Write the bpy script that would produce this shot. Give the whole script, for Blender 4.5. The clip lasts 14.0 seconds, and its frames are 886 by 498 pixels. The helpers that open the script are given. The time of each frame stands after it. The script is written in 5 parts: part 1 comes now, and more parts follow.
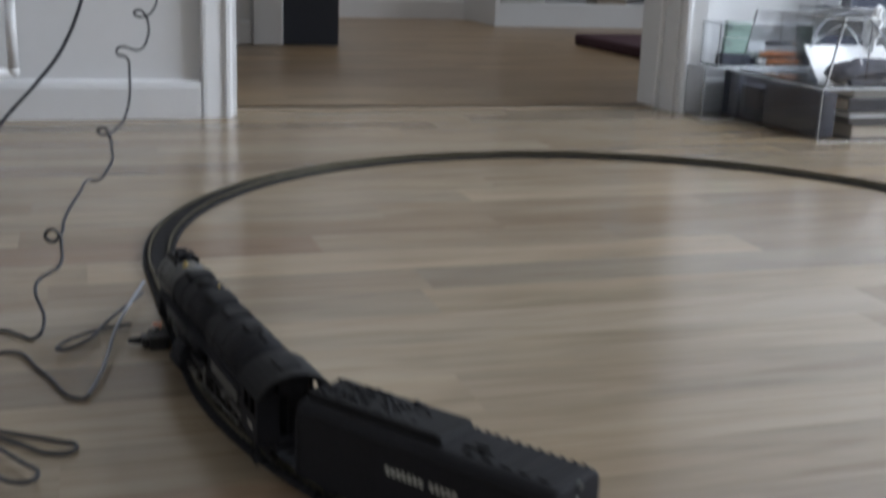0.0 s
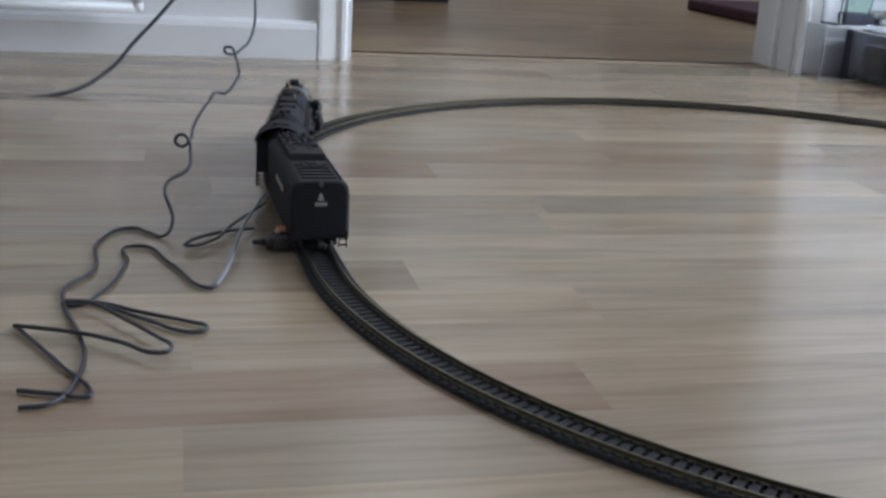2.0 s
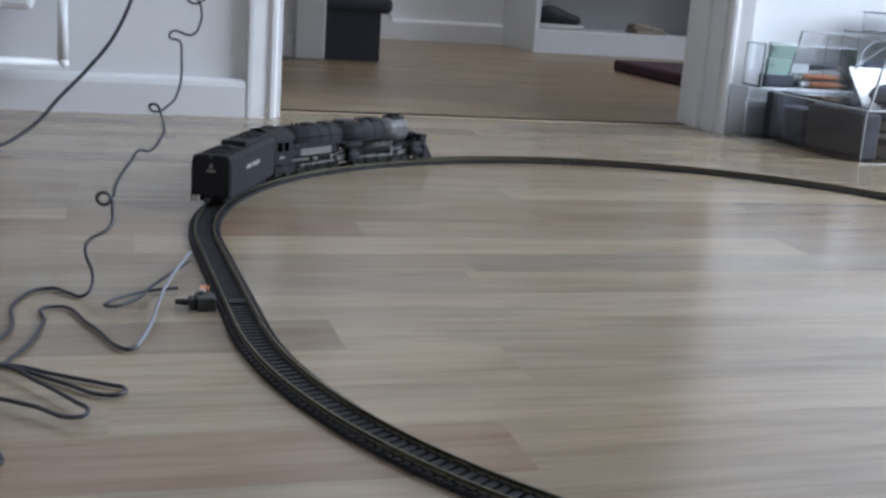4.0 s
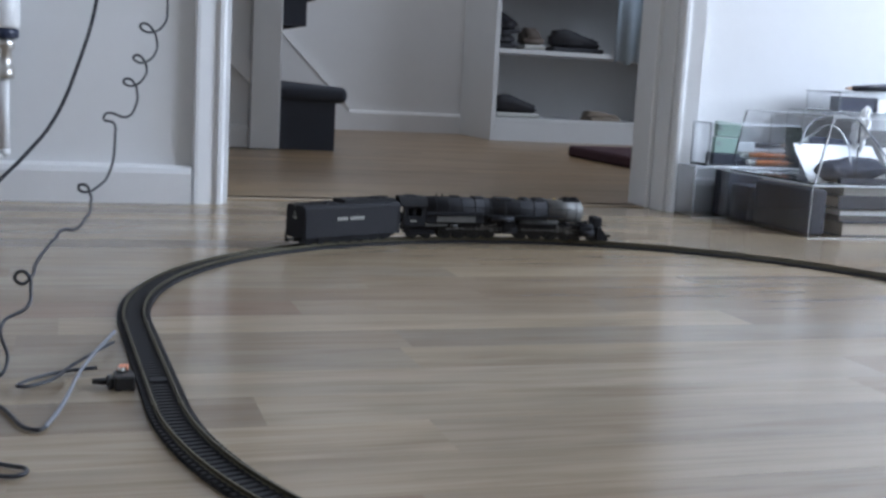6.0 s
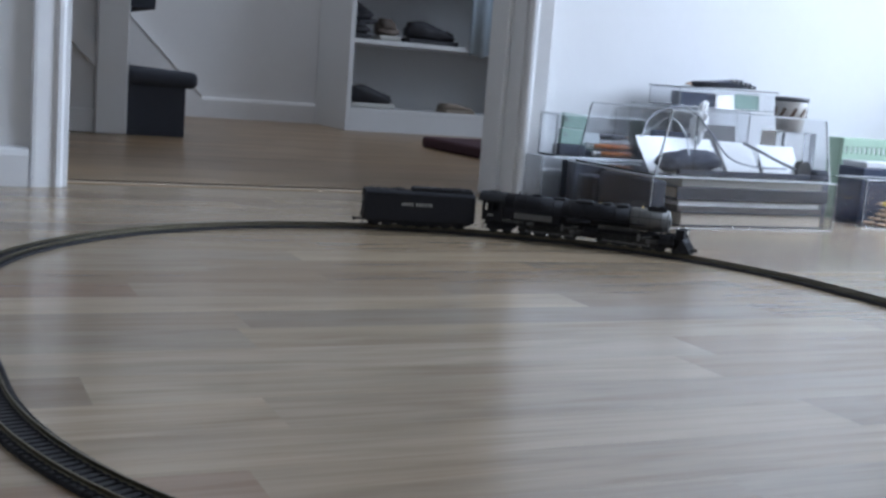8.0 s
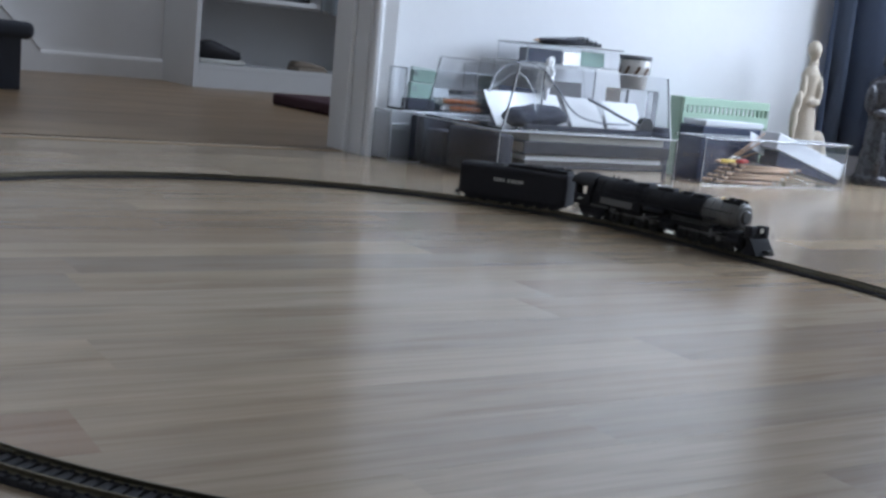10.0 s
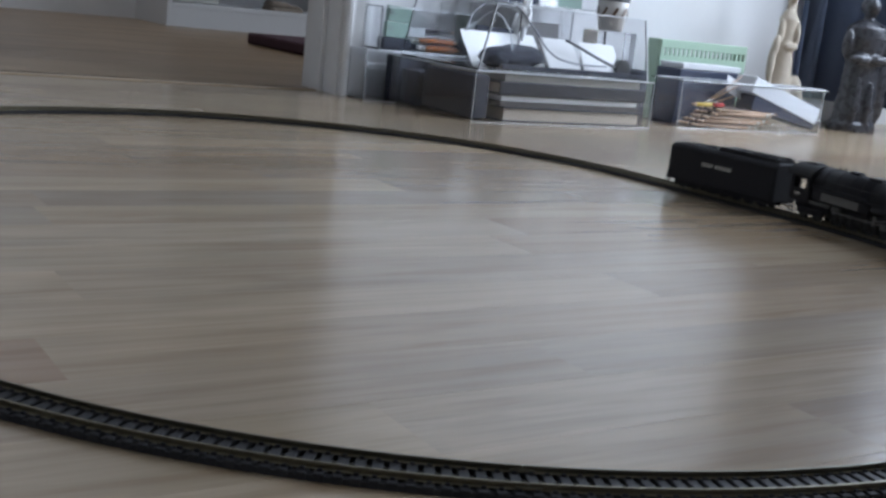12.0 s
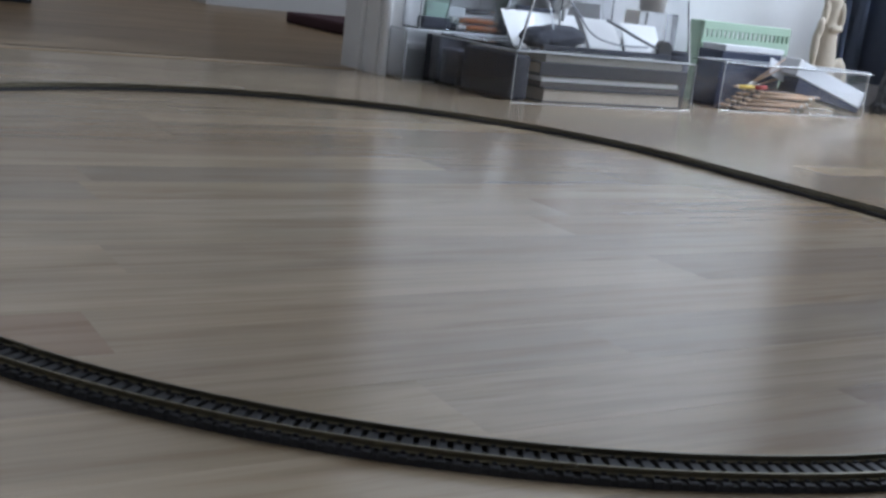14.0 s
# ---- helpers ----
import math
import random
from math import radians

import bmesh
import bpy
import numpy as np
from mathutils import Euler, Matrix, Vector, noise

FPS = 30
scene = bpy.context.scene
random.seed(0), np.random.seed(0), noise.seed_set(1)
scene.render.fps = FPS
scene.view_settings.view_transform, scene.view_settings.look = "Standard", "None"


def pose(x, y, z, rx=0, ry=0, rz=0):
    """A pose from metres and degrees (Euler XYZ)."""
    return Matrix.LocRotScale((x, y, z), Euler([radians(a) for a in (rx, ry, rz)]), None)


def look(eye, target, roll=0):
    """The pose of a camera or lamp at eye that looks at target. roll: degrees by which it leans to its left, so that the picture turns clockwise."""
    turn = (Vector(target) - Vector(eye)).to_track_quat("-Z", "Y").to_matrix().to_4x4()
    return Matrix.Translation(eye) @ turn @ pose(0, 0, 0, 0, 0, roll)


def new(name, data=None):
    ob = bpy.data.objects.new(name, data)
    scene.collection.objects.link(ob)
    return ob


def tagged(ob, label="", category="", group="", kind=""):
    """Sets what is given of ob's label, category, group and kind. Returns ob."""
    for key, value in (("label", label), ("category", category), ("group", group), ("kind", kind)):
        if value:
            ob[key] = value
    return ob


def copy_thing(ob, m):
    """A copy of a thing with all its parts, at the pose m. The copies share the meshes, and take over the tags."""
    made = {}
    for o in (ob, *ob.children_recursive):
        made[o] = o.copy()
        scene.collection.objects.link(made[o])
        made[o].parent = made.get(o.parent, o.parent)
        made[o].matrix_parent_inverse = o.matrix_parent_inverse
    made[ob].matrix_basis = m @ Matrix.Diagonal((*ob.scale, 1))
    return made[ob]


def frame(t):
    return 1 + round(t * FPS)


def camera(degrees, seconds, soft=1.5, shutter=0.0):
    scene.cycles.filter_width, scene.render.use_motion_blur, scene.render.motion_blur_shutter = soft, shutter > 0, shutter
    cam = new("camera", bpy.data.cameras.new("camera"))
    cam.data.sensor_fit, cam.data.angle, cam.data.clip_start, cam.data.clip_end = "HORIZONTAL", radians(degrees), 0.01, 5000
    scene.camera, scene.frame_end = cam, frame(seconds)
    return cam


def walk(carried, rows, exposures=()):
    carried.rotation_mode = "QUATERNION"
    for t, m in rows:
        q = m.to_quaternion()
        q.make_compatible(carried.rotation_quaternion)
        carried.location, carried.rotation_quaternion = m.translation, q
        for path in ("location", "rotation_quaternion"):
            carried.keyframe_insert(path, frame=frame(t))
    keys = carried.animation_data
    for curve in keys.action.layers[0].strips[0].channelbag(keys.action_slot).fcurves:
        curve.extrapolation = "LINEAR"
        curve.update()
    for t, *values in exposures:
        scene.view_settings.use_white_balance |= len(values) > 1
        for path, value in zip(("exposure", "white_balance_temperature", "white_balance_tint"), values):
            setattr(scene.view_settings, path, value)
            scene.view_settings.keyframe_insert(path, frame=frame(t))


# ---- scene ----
cam = camera(42.3, 14.0, 2.8, 0.4)
PATH = [
    (0, look((-0.229, -1.806, 0.272), (0.2177, -0.4269, -0.1129), 2.14)),
    (0.3, look((-0.233, -1.821, 0.249), (0.2168, -0.4686, -0.2145), 2.14)),
    (0.5, look((-0.235, -1.831, 0.234), (0.2565, -0.4996, -0.2506), 2.40)),
    (0.8, look((-0.238, -1.830, 0.233), (0.2339, -0.4955, -0.2642), 1.60)),
    (1, look((-0.240, -1.829, 0.232), (0.2068, -0.4838, -0.2604), 1.88)),
    (1.2, look((-0.242, -1.827, 0.232), (0.1660, -0.4558, -0.2177), 2.34)),
    (1.5, look((-0.245, -1.824, 0.231), (0.1363, -0.4395, -0.2017), 3.42)),
    (1.8, look((-0.247, -1.819, 0.231), (0.0963, -0.4272, -0.2096), 3.03)),
    (2, look((-0.249, -1.816, 0.231), (0.0792, -0.4140, -0.1910), 3.36)),
    (2.5, look((-0.251, -1.813, 0.233), (0.0801, -0.4048, -0.1642), 3.83)),
    (3, look((-0.251, -1.813, 0.235), (0.1076, -0.4044, -0.1339), 3.75)),
    (3.2, look((-0.251, -1.813, 0.235), (0.1223, -0.4062, -0.1263), 3.75)),
    (5.3, look((-0.231, -1.809, 0.222), (0.2050, -0.3977, -0.0393), 4.01)),
    (5.4, look((-0.232, -1.809, 0.223), (0.2032, -0.3958, -0.0275), 4.00)),
    (5.5, look((-0.231, -1.809, 0.222), (0.2069, -0.3949, -0.0205), 4.01)),
    (5.6, look((-0.227, -1.808, 0.220), (0.2178, -0.3922, 0.0041), 3.83)),
    (5.7, look((-0.224, -1.807, 0.219), (0.2204, -0.3920, -0.0030), 3.65)),
    (5.8, look((-0.220, -1.807, 0.217), (0.2231, -0.3911, -0.0059), 3.47)),
    (6, look((-0.213, -1.805, 0.214), (0.2413, -0.3929, -0.0084), 3.11)),
    (6.2, look((-0.211, -1.805, 0.212), (0.2676, -0.4010, -0.0048), 3.42)),
    (6.3, look((-0.210, -1.806, 0.212), (0.2794, -0.4049, -0.0050), 3.57)),
    (6.5, look((-0.208, -1.806, 0.210), (0.3017, -0.4123, -0.0060), 3.88)),
    (6.7, look((-0.207, -1.807, 0.209), (0.3246, -0.4203, -0.0003), 4.02)),
    (7, look((-0.205, -1.808, 0.208), (0.3370, -0.4268, -0.0097), 4.23)),
    (7.5, look((-0.204, -1.813, 0.208), (0.3809, -0.4485, -0.0042), 4.57)),
    (8, look((-0.199, -1.812, 0.205), (0.4277, -0.4671, -0.0138), 4.50)),
    (8.5, look((-0.192, -1.815, 0.201), (0.5099, -0.5057, -0.0054), 5.22)),
    (8.7, look((-0.192, -1.815, 0.201), (0.5355, -0.5195, -0.0037), 5.22)),
    (10.8, look((-0.178, -1.810, 0.181), (0.6227, -0.5755, -0.1115), 5.92)),
    (11, look((-0.178, -1.810, 0.181), (0.6250, -0.5791, -0.1203), 5.92)),
    (11.5, look((-0.178, -1.809, 0.186), (0.6211, -0.5767, -0.1193), 5.53)),
    (12, look((-0.178, -1.812, 0.180), (0.6388, -0.5933, -0.1349), 6.23)),
    (12.5, look((-0.180, -1.810, 0.178), (0.6224, -0.5837, -0.1420), 6.37)),
    (13, look((-0.182, -1.808, 0.176), (0.6096, -0.5758, -0.1488), 6.60)),
    (13.5, look((-0.183, -1.809, 0.177), (0.6067, -0.5743, -0.1451), 6.60)),
    (14, look((-0.181, -1.806, 0.177), (0.5974, -0.5701, -0.1662), 6.58)),
]
walk(cam, PATH, [(0.0, -0.21, 6220, 10.8), (0.5, 0.03, 5870, 10.8), (1.5, 0.12, 5920, 10.8), (3.0, 0.17, 5820, 10.8), (5.5, 0.02, 5770, 10.8), (6.5, -0.05, 5670, 10.8), (8.5, -0.23, 5570, 10.8), (11.0, -0.35, 5740, 10.8), (14.0, -0.47, 5840, 10.8)])

# ---- world, light, exposure ----
world = bpy.data.worlds.new("sky")
scene.world = world
world.use_nodes = True
wn = world.node_tree.nodes
sky = wn.new("ShaderNodeTexSky")
sky.sky_type, sky.sun_disc = "NISHITA", False
sky.sun_elevation, sky.sun_rotation = radians(50), radians(200)
world.node_tree.links.new(sky.outputs[0], wn["Background"].inputs[0])
wn["Background"].inputs[1].default_value = 0.1


def window_and_fill_light(name, m, w, h, watts, colour):
    d = bpy.data.lights.new(name, "AREA")
    d.shape, d.size, d.size_y, d.energy, d.color = "RECTANGLE", w, h, watts, colour
    new(name, d).matrix_world = m


# daylight in the room's window (east wall); lamps in the added hall window and ceiling opening are fill
window_and_fill_light("window_daylight", look((2.30, -0.88, 1.12), (0.9, -0.80, 0.3)), 1.35, 1.55, 74, (0.86, 0.93, 1.0))
window_and_fill_light("hall_fill", look((2.28, 0.95, 1.35), (0.2, 1.25, 0.4)), 0.7, 1.4, 13, (0.90, 0.95, 1.0))
window_and_fill_light("stairwell_fill", look((0.45, 1.80, 2.38), (0.62, 1.72, 0.0)), 0.85, 0.75, 12.0, (1.0, 0.97, 0.91))

# ---- materials ----


def mat(name, colour, rough=0.5, metal=0.0, var=0.12, scale=40.0, bump=0.0, dirt=0.1, coat=0.0, spec=0.5):
    m = bpy.data.materials.new(name)
    m.use_nodes = True
    n, l = m.node_tree.nodes, m.node_tree.links
    b = n["Principled BSDF"]
    tc = n.new("ShaderNodeTexCoord")
    fine, broad = n.new("ShaderNodeTexNoise"), n.new("ShaderNodeTexNoise")
    fine.inputs["Scale"].default_value, fine.inputs["Detail"].default_value = scale, 6
    broad.inputs["Scale"].default_value, broad.inputs["Detail"].default_value = scale * 0.13, 3
    for t in (fine, broad):
        l.new(tc.outputs["Object"], t.inputs["Vector"])
    mix = n.new("ShaderNodeMix")
    mix.data_type = "RGBA"
    lo, hi = [c * (1 - var) for c in colour], [min(1, c * (1 + var)) for c in colour]
    mix.inputs[6].default_value, mix.inputs[7].default_value = (*lo, 1), (*hi, 1)
    l.new(fine.outputs[0], mix.inputs[0])
    mix2 = n.new("ShaderNodeMix")
    mix2.data_type, mix2.blend_type = "RGBA", "MULTIPLY"
    ramp = n.new("ShaderNodeMapRange")
    ramp.inputs[1].default_value, ramp.inputs[2].default_value = 0.35, 0.7
    l.new(broad.outputs[0], ramp.inputs[0])
    ramp.inputs[3].default_value, ramp.inputs[4].default_value = 0.0, dirt
    l.new(ramp.outputs[0], mix2.inputs[0])
    l.new(mix.outputs[2], mix2.inputs[6])
    mix2.inputs[7].default_value = (0.55, 0.52, 0.48, 1)
    l.new(mix2.outputs[2], b.inputs["Base Color"])
    rr = n.new("ShaderNodeMapRange")
    rr.inputs[3].default_value, rr.inputs[4].default_value = max(0.02, rough - 0.08), min(1, rough + 0.08)
    l.new(fine.outputs[0], rr.inputs[0])
    l.new(rr.outputs[0], b.inputs["Roughness"])
    b.inputs["Metallic"].default_value = metal
    b.inputs["Coat Weight"].default_value = coat
    b.inputs["Specular IOR Level"].default_value = spec
    if bump:
        bp = n.new("ShaderNodeBump")
        bp.inputs["Strength"].default_value, bp.inputs["Distance"].default_value = bump, 0.001
        l.new(fine.outputs[0], bp.inputs["Height"])
        l.new(bp.outputs[0], b.inputs["Normal"])
    return m


def clear_plastic(name, colour=(0.985, 0.99, 1.0), rough=0.02):
    m = bpy.data.materials.new(name)
    m.use_nodes = True
    b = m.node_tree.nodes["Principled BSDF"]
    b.inputs["Base Color"].default_value = (*colour, 1)
    b.inputs["Transmission Weight"].default_value = 1.0
    b.inputs["IOR"].default_value = 1.49
    n, l = m.node_tree.nodes, m.node_tree.links
    tx = n.new("ShaderNodeTexNoise")
    tx.inputs["Scale"].default_value, tx.inputs["Detail"].default_value = 35, 5
    mr = n.new("ShaderNodeMapRange")
    mr.inputs[1].default_value, mr.inputs[2].default_value = 0.45, 0.75
    mr.inputs[3].default_value, mr.inputs[4].default_value = rough, rough + 0.05
    l.new(tx.outputs[0], mr.inputs[0])
    l.new(mr.outputs[0], b.inputs["Roughness"])
    return m


def oak(name, tones, per_island=False, rough=0.20):
    """Printed oak laminate: tone by strip, long grain along x, short dark pores, slight gloss changes."""
    m = bpy.data.materials.new(name)
    m.use_nodes = True
    n, l = m.node_tree.nodes, m.node_tree.links
    b = n["Principled BSDF"]
    tc = n.new("ShaderNodeTexCoord")
    if per_island:
        rnd = n.new("ShaderNodeNewGeometry").outputs["Random Per Island"]
    else:
        rnd = n.new("ShaderNodeObjectInfo").outputs["Random"]
    ramp = n.new("ShaderNodeValToRGB")
    ramp.color_ramp.interpolation = "LINEAR"
    e = ramp.color_ramp.elements
    for i, t in enumerate(tones):
        p = i / (len(tones) - 1)
        k = e[i] if i < 2 else e.new(p)
        k.position, k.color = p, (*t, 1)
    for i, t in enumerate(tones):
        e[i].position, e[i].color = i / (len(tones) - 1), (*t, 1)
    l.new(rnd, ramp.inputs[0])
    off = n.new("ShaderNodeMath")
    off.operation = "MULTIPLY"
    off.inputs[1].default_value = 37.0
    l.new(rnd, off.inputs[0])
    comb = n.new("ShaderNodeCombineXYZ")
    for i in range(3):
        l.new(off.outputs[0], comb.inputs[i])
    add = n.new("ShaderNodeVectorMath")
    l.new(tc.outputs["Object"], add.inputs[0])
    l.new(comb.outputs[0], add.inputs[1])

    def noise_at(sx, sy, detail, distort=0.0):
        mp = n.new("ShaderNodeMapping")
        mp.inputs["Scale"].default_value = (sx, sy, 1)
        l.new(add.outputs[0], mp.inputs[0])
        t = n.new("ShaderNodeTexNoise")
        t.inputs["Scale"].default_value, t.inputs["Detail"].default_value = 1, detail
        t.inputs["Distortion"].default_value = distort
        l.new(mp.outputs[0], t.inputs[0])
        return t.outputs[0]

    grain, figure, cloud = noise_at(8, 230, 5), noise_at(3.2, 34, 5, 2.2), noise_at(3.5, 14, 3, 0.6)

    def shade(colour, fac, lo, hi, tint, amount):
        mr = n.new("ShaderNodeMapRange")
        mr.inputs[1].default_value, mr.inputs[2].default_value = lo, hi
        mr.inputs[3].default_value, mr.inputs[4].default_value = 0, amount
        l.new(fac, mr.inputs[0])
        mx = n.new("ShaderNodeMix")
        mx.data_type, mx.blend_type = "RGBA", "MULTIPLY"
        l.new(mr.outputs[0], mx.inputs[0])
        l.new(colour, mx.inputs[6])
        mx.inputs[7].default_value = (*tint, 1)
        return mx.outputs[2]

    c = shade(ramp.outputs[0], grain, 0.42, 0.72, (0.68, 0.60, 0.52), 0.38)
    c = shade(c, figure, 0.45, 0.72, (0.64, 0.55, 0.45), 0.50)
    c = shade(c, cloud, 0.42, 0.68, (0.76, 0.75, 0.74), 0.85)
    l.new(c, b.inputs["Base Color"])
    rr = n.new("ShaderNodeMapRange")
    rr.inputs[3].default_value, rr.inputs[4].default_value = rough - 0.05, rough + 0.07
    l.new(cloud, rr.inputs[0])
    l.new(rr.outputs[0], b.inputs["Roughness"])
    bp = n.new("ShaderNodeBump")
    bp.inputs["Strength"].default_value, bp.inputs["Distance"].default_value = 0.12, 0.0004
    l.new(grain, bp.inputs["Height"])
    l.new(bp.outputs[0], b.inputs["Normal"])
    return m


TONES = [(0.404, 0.323, 0.226), (0.342, 0.272, 0.185), (0.299, 0.226, 0.15), (0.38, 0.309, 0.218), (0.271, 0.211, 0.147), (0.394, 0.325, 0.235)]
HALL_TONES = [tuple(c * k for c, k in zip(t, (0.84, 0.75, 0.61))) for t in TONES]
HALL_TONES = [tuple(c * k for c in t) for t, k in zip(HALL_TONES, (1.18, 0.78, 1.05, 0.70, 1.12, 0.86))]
M = dict(
    oak=oak("oak_laminate", TONES),
    oak_brown=oak("oak_laminate_brown", [(0.30, 0.212, 0.143), (0.275, 0.195, 0.13)]),
    oak_grey=oak("oak_laminate_grey", [(0.315, 0.258, 0.188), (0.295, 0.243, 0.178)]),
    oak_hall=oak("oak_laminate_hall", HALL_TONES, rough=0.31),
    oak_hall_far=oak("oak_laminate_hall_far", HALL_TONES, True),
    oak_far=oak("oak_laminate_far", TONES, True),
    under=mat("underlay", (0.10, 0.085, 0.07), 0.9),
    strip=mat("threshold_oak", (0.33, 0.26, 0.185), 0.5, scale=90),
    wall=mat("wall_paint", (0.74, 0.74, 0.745), 0.8, var=0.02, scale=60, bump=0.15, dirt=0.05),
    # for walls out of view: greyed so that less light bounces back
    far_wall=mat("bounce_cutting_wall_grey", (0.58, 0.56, 0.54), 0.85, var=0.03, scale=60, bump=0.15, dirt=0.08),
    ceiling=mat("ceiling_paint", (0.8, 0.8, 0.79), 0.9, var=0.02, dirt=0.03),
    gloss=mat("white_gloss_paint", (0.76, 0.76, 0.765), 0.32, var=0.025, scale=50, bump=0.06, dirt=0.10),
    carpet=mat("dark_carpet", (0.048, 0.053, 0.068), 0.95, var=0.4, scale=900, bump=0.7, dirt=0.0),
    rug=mat("burgundy_mat", (0.040, 0.012, 0.020), 0.95, var=0.3, scale=700, bump=0.6, dirt=0.0),
    cabinet=mat("white_melamine", (0.70, 0.71, 0.72), 0.4, var=0.02, dirt=0.06),
    shoe_dark=mat("dark_shoe", (0.03, 0.03, 0.037), 0.6, var=0.3, scale=120),
    shoe_grey=mat("grey_shoe", (0.16, 0.13, 0.11), 0.7, var=0.3, scale=120),
    shoe_tan=mat("tan_leather", (0.30, 0.25, 0.20), 0.6, var=0.2, scale=120),
    shoe_sole=mat("pale_sole", (0.55, 0.55, 0.52), 0.6),
    cloth=mat("pale_blue_cloth", (0.40, 0.48, 0.56), 0.9, var=0.08, scale=300, bump=0.3),
    chrome=mat("valve_metal", (0.55, 0.53, 0.50), 0.3, 0.9, dirt=0.25),
    black=mat("black_plastic", (0.022, 0.022, 0.024), 0.42, var=0.3, scale=200),
    wire=mat("black_wire", (0.024, 0.025, 0.034), 0.45, var=0.2, scale=300),
    wire_grey=mat("grey_wire", (0.22, 0.23, 0.26), 0.45, var=0.1, scale=300),
    copper=mat("copper", (0.75, 0.30, 0.18), 0.3, 0.8),
    tie=mat("black_sleeper", (0.028, 0.028, 0.032), 0.7, var=0.3, scale=600, bump=0.2, spec=0.25, dirt=0.1),
    rail=mat("nickel_rail", (0.15, 0.135, 0.095), 0.45, 1.0, var=0.15, scale=300, dirt=0.3),
    loco=mat("black_engine_paint", (0.021, 0.021, 0.025), 0.72, var=0.3, scale=300, dirt=0.0, bump=0.08, spec=0.2),
    loco_top=mat("weathered_black_paint", (0.021, 0.021, 0.023), 0.78, var=0.35, scale=300, dirt=0.0, bump=0.1, spec=0.22),
    graphite=mat("graphite_grey", (0.085, 0.085, 0.083), 0.6, 0.2, var=0.2, scale=400, dirt=0.3),
    smokebox=mat("silver_grey_smokebox", (0.15, 0.15, 0.147), 0.55, 0.2, var=0.25, scale=250, dirt=0.35),
    wheel=mat("blackened_steel", (0.03, 0.03, 0.03), 0.45, 0.6, var=0.2, scale=400),
    tyre=mat("bright_steel", (0.55, 0.54, 0.52), 0.28, 1.0, var=0.1, scale=400),
    rod=mat("dull_steel", (0.16, 0.16, 0.16), 0.42, 0.9, var=0.2, scale=400),
    letter=mat("pale_lettering", (0.50, 0.49, 0.45), 0.6, var=0.05),
    lens=mat("headlamp_lens", (0.75, 0.74, 0.68), 0.15, var=0.05),
    brass=mat("brass", (0.62, 0.45, 0.16), 0.3, 0.9, dirt=0.2),
    acrylic=clear_plastic("clear_acrylic"),
    # white stands in for the light that clear acrylic pipes to its edges
    edge_glint=mat("white_edge_glint", (0.78, 0.81, 0.84), 0.15, var=0.05, dirt=0.05),
    page=mat("book_pages", (0.45, 0.385, 0.31), 0.85, var=0.1, scale=350, bump=0.3),
    cover_navy=mat("navy_book_cover", (0.018, 0.022, 0.035), 0.4),
    cover_brown=mat("brown_grey_book_cover", (0.075, 0.065, 0.06), 0.5),
    cover_grey=mat("grey_book_cover", (0.12, 0.125, 0.14), 0.45),
    paper=mat("white_paper", (0.82, 0.82, 0.82), 0.7, var=0.02, dirt=0.03),
    card=mat("grey_white_card", (0.62, 0.63, 0.65), 0.6, var=0.04),
    green=mat("sage_paper", (0.23, 0.33, 0.28), 0.75, var=0.06),
    green_plastic=mat("green_basket_plastic", (0.33, 0.45, 0.34), 0.45, var=0.05),
    orange=mat("orange_pencil_paint", (0.62, 0.20, 0.05), 0.35, var=0.1, scale=200),
    pencil_wood=mat("cedar_pencil", (0.36, 0.235, 0.15), 0.6, var=0.12, scale=200),
    pencil_dark=mat("dark_pencil_paint", (0.03, 0.03, 0.045), 0.35),
    red=mat("red_paint", (0.40, 0.03, 0.03), 0.35),
    yellow=mat("yellow_paint", (0.65, 0.46, 0.07), 0.4),
    eraser=mat("pale_eraser", (0.66, 0.64, 0.62), 0.8),
    dull_dark=mat("dull_dark_fabric", (0.043, 0.047, 0.064), 0.75, var=0.3, scale=150, dirt=0.15, bump=0.2, spec=0.2),
    page_grey=mat("grey_book_pages", (0.36, 0.345, 0.31), 0.85, var=0.2, scale=250, bump=0.3),
    folder=mat("grey_green_card", (0.28, 0.31, 0.29), 0.7, var=0.06),
    navy=mat("navy_plastic", (0.02, 0.028, 0.06), 0.4),
    smoke=mat("smoky_plastic", (0.085, 0.082, 0.085), 0.3, var=0.2),
    china=mat("white_china", (0.52, 0.50, 0.47), 0.25, var=0.04),
    mark=mat("brown_pattern", (0.12, 0.07, 0.045), 0.4),
    plaster=mat("cream_plaster", (0.46, 0.40, 0.32), 0.75, var=0.15, scale=70, dirt=0.25, bump=0.3),
    bronze=mat("dark_bronze_resin", (0.05, 0.05, 0.058), 0.28, 0.2, var=0.3, scale=80, coat=0.2),
    curtain=mat("slate_blue_fabric", (0.15, 0.18, 0.26), 0.9, var=0.12, scale=350, bump=0.3),
    glass=clear_plastic("window_glass"),
    dark_gap=mat("dark_wax", (0.05, 0.045, 0.04), 0.7),
)

# ---- geometry helpers ----


def link(name, bm, material, smooth=False):
    me = bpy.data.meshes.new(name)
    if smooth:
        for f in bm.faces:
            f.smooth = True
    bm.normal_update()
    bm.to_mesh(me)
    bm.free()
    me.materials.append(material)
    return new(name, me)


def part(name, bm, material, parent, label="", smooth=False):
    ob = link(name, bm, material, smooth)
    ob.parent = parent
    if label:
        tagged(ob, label)
    return ob


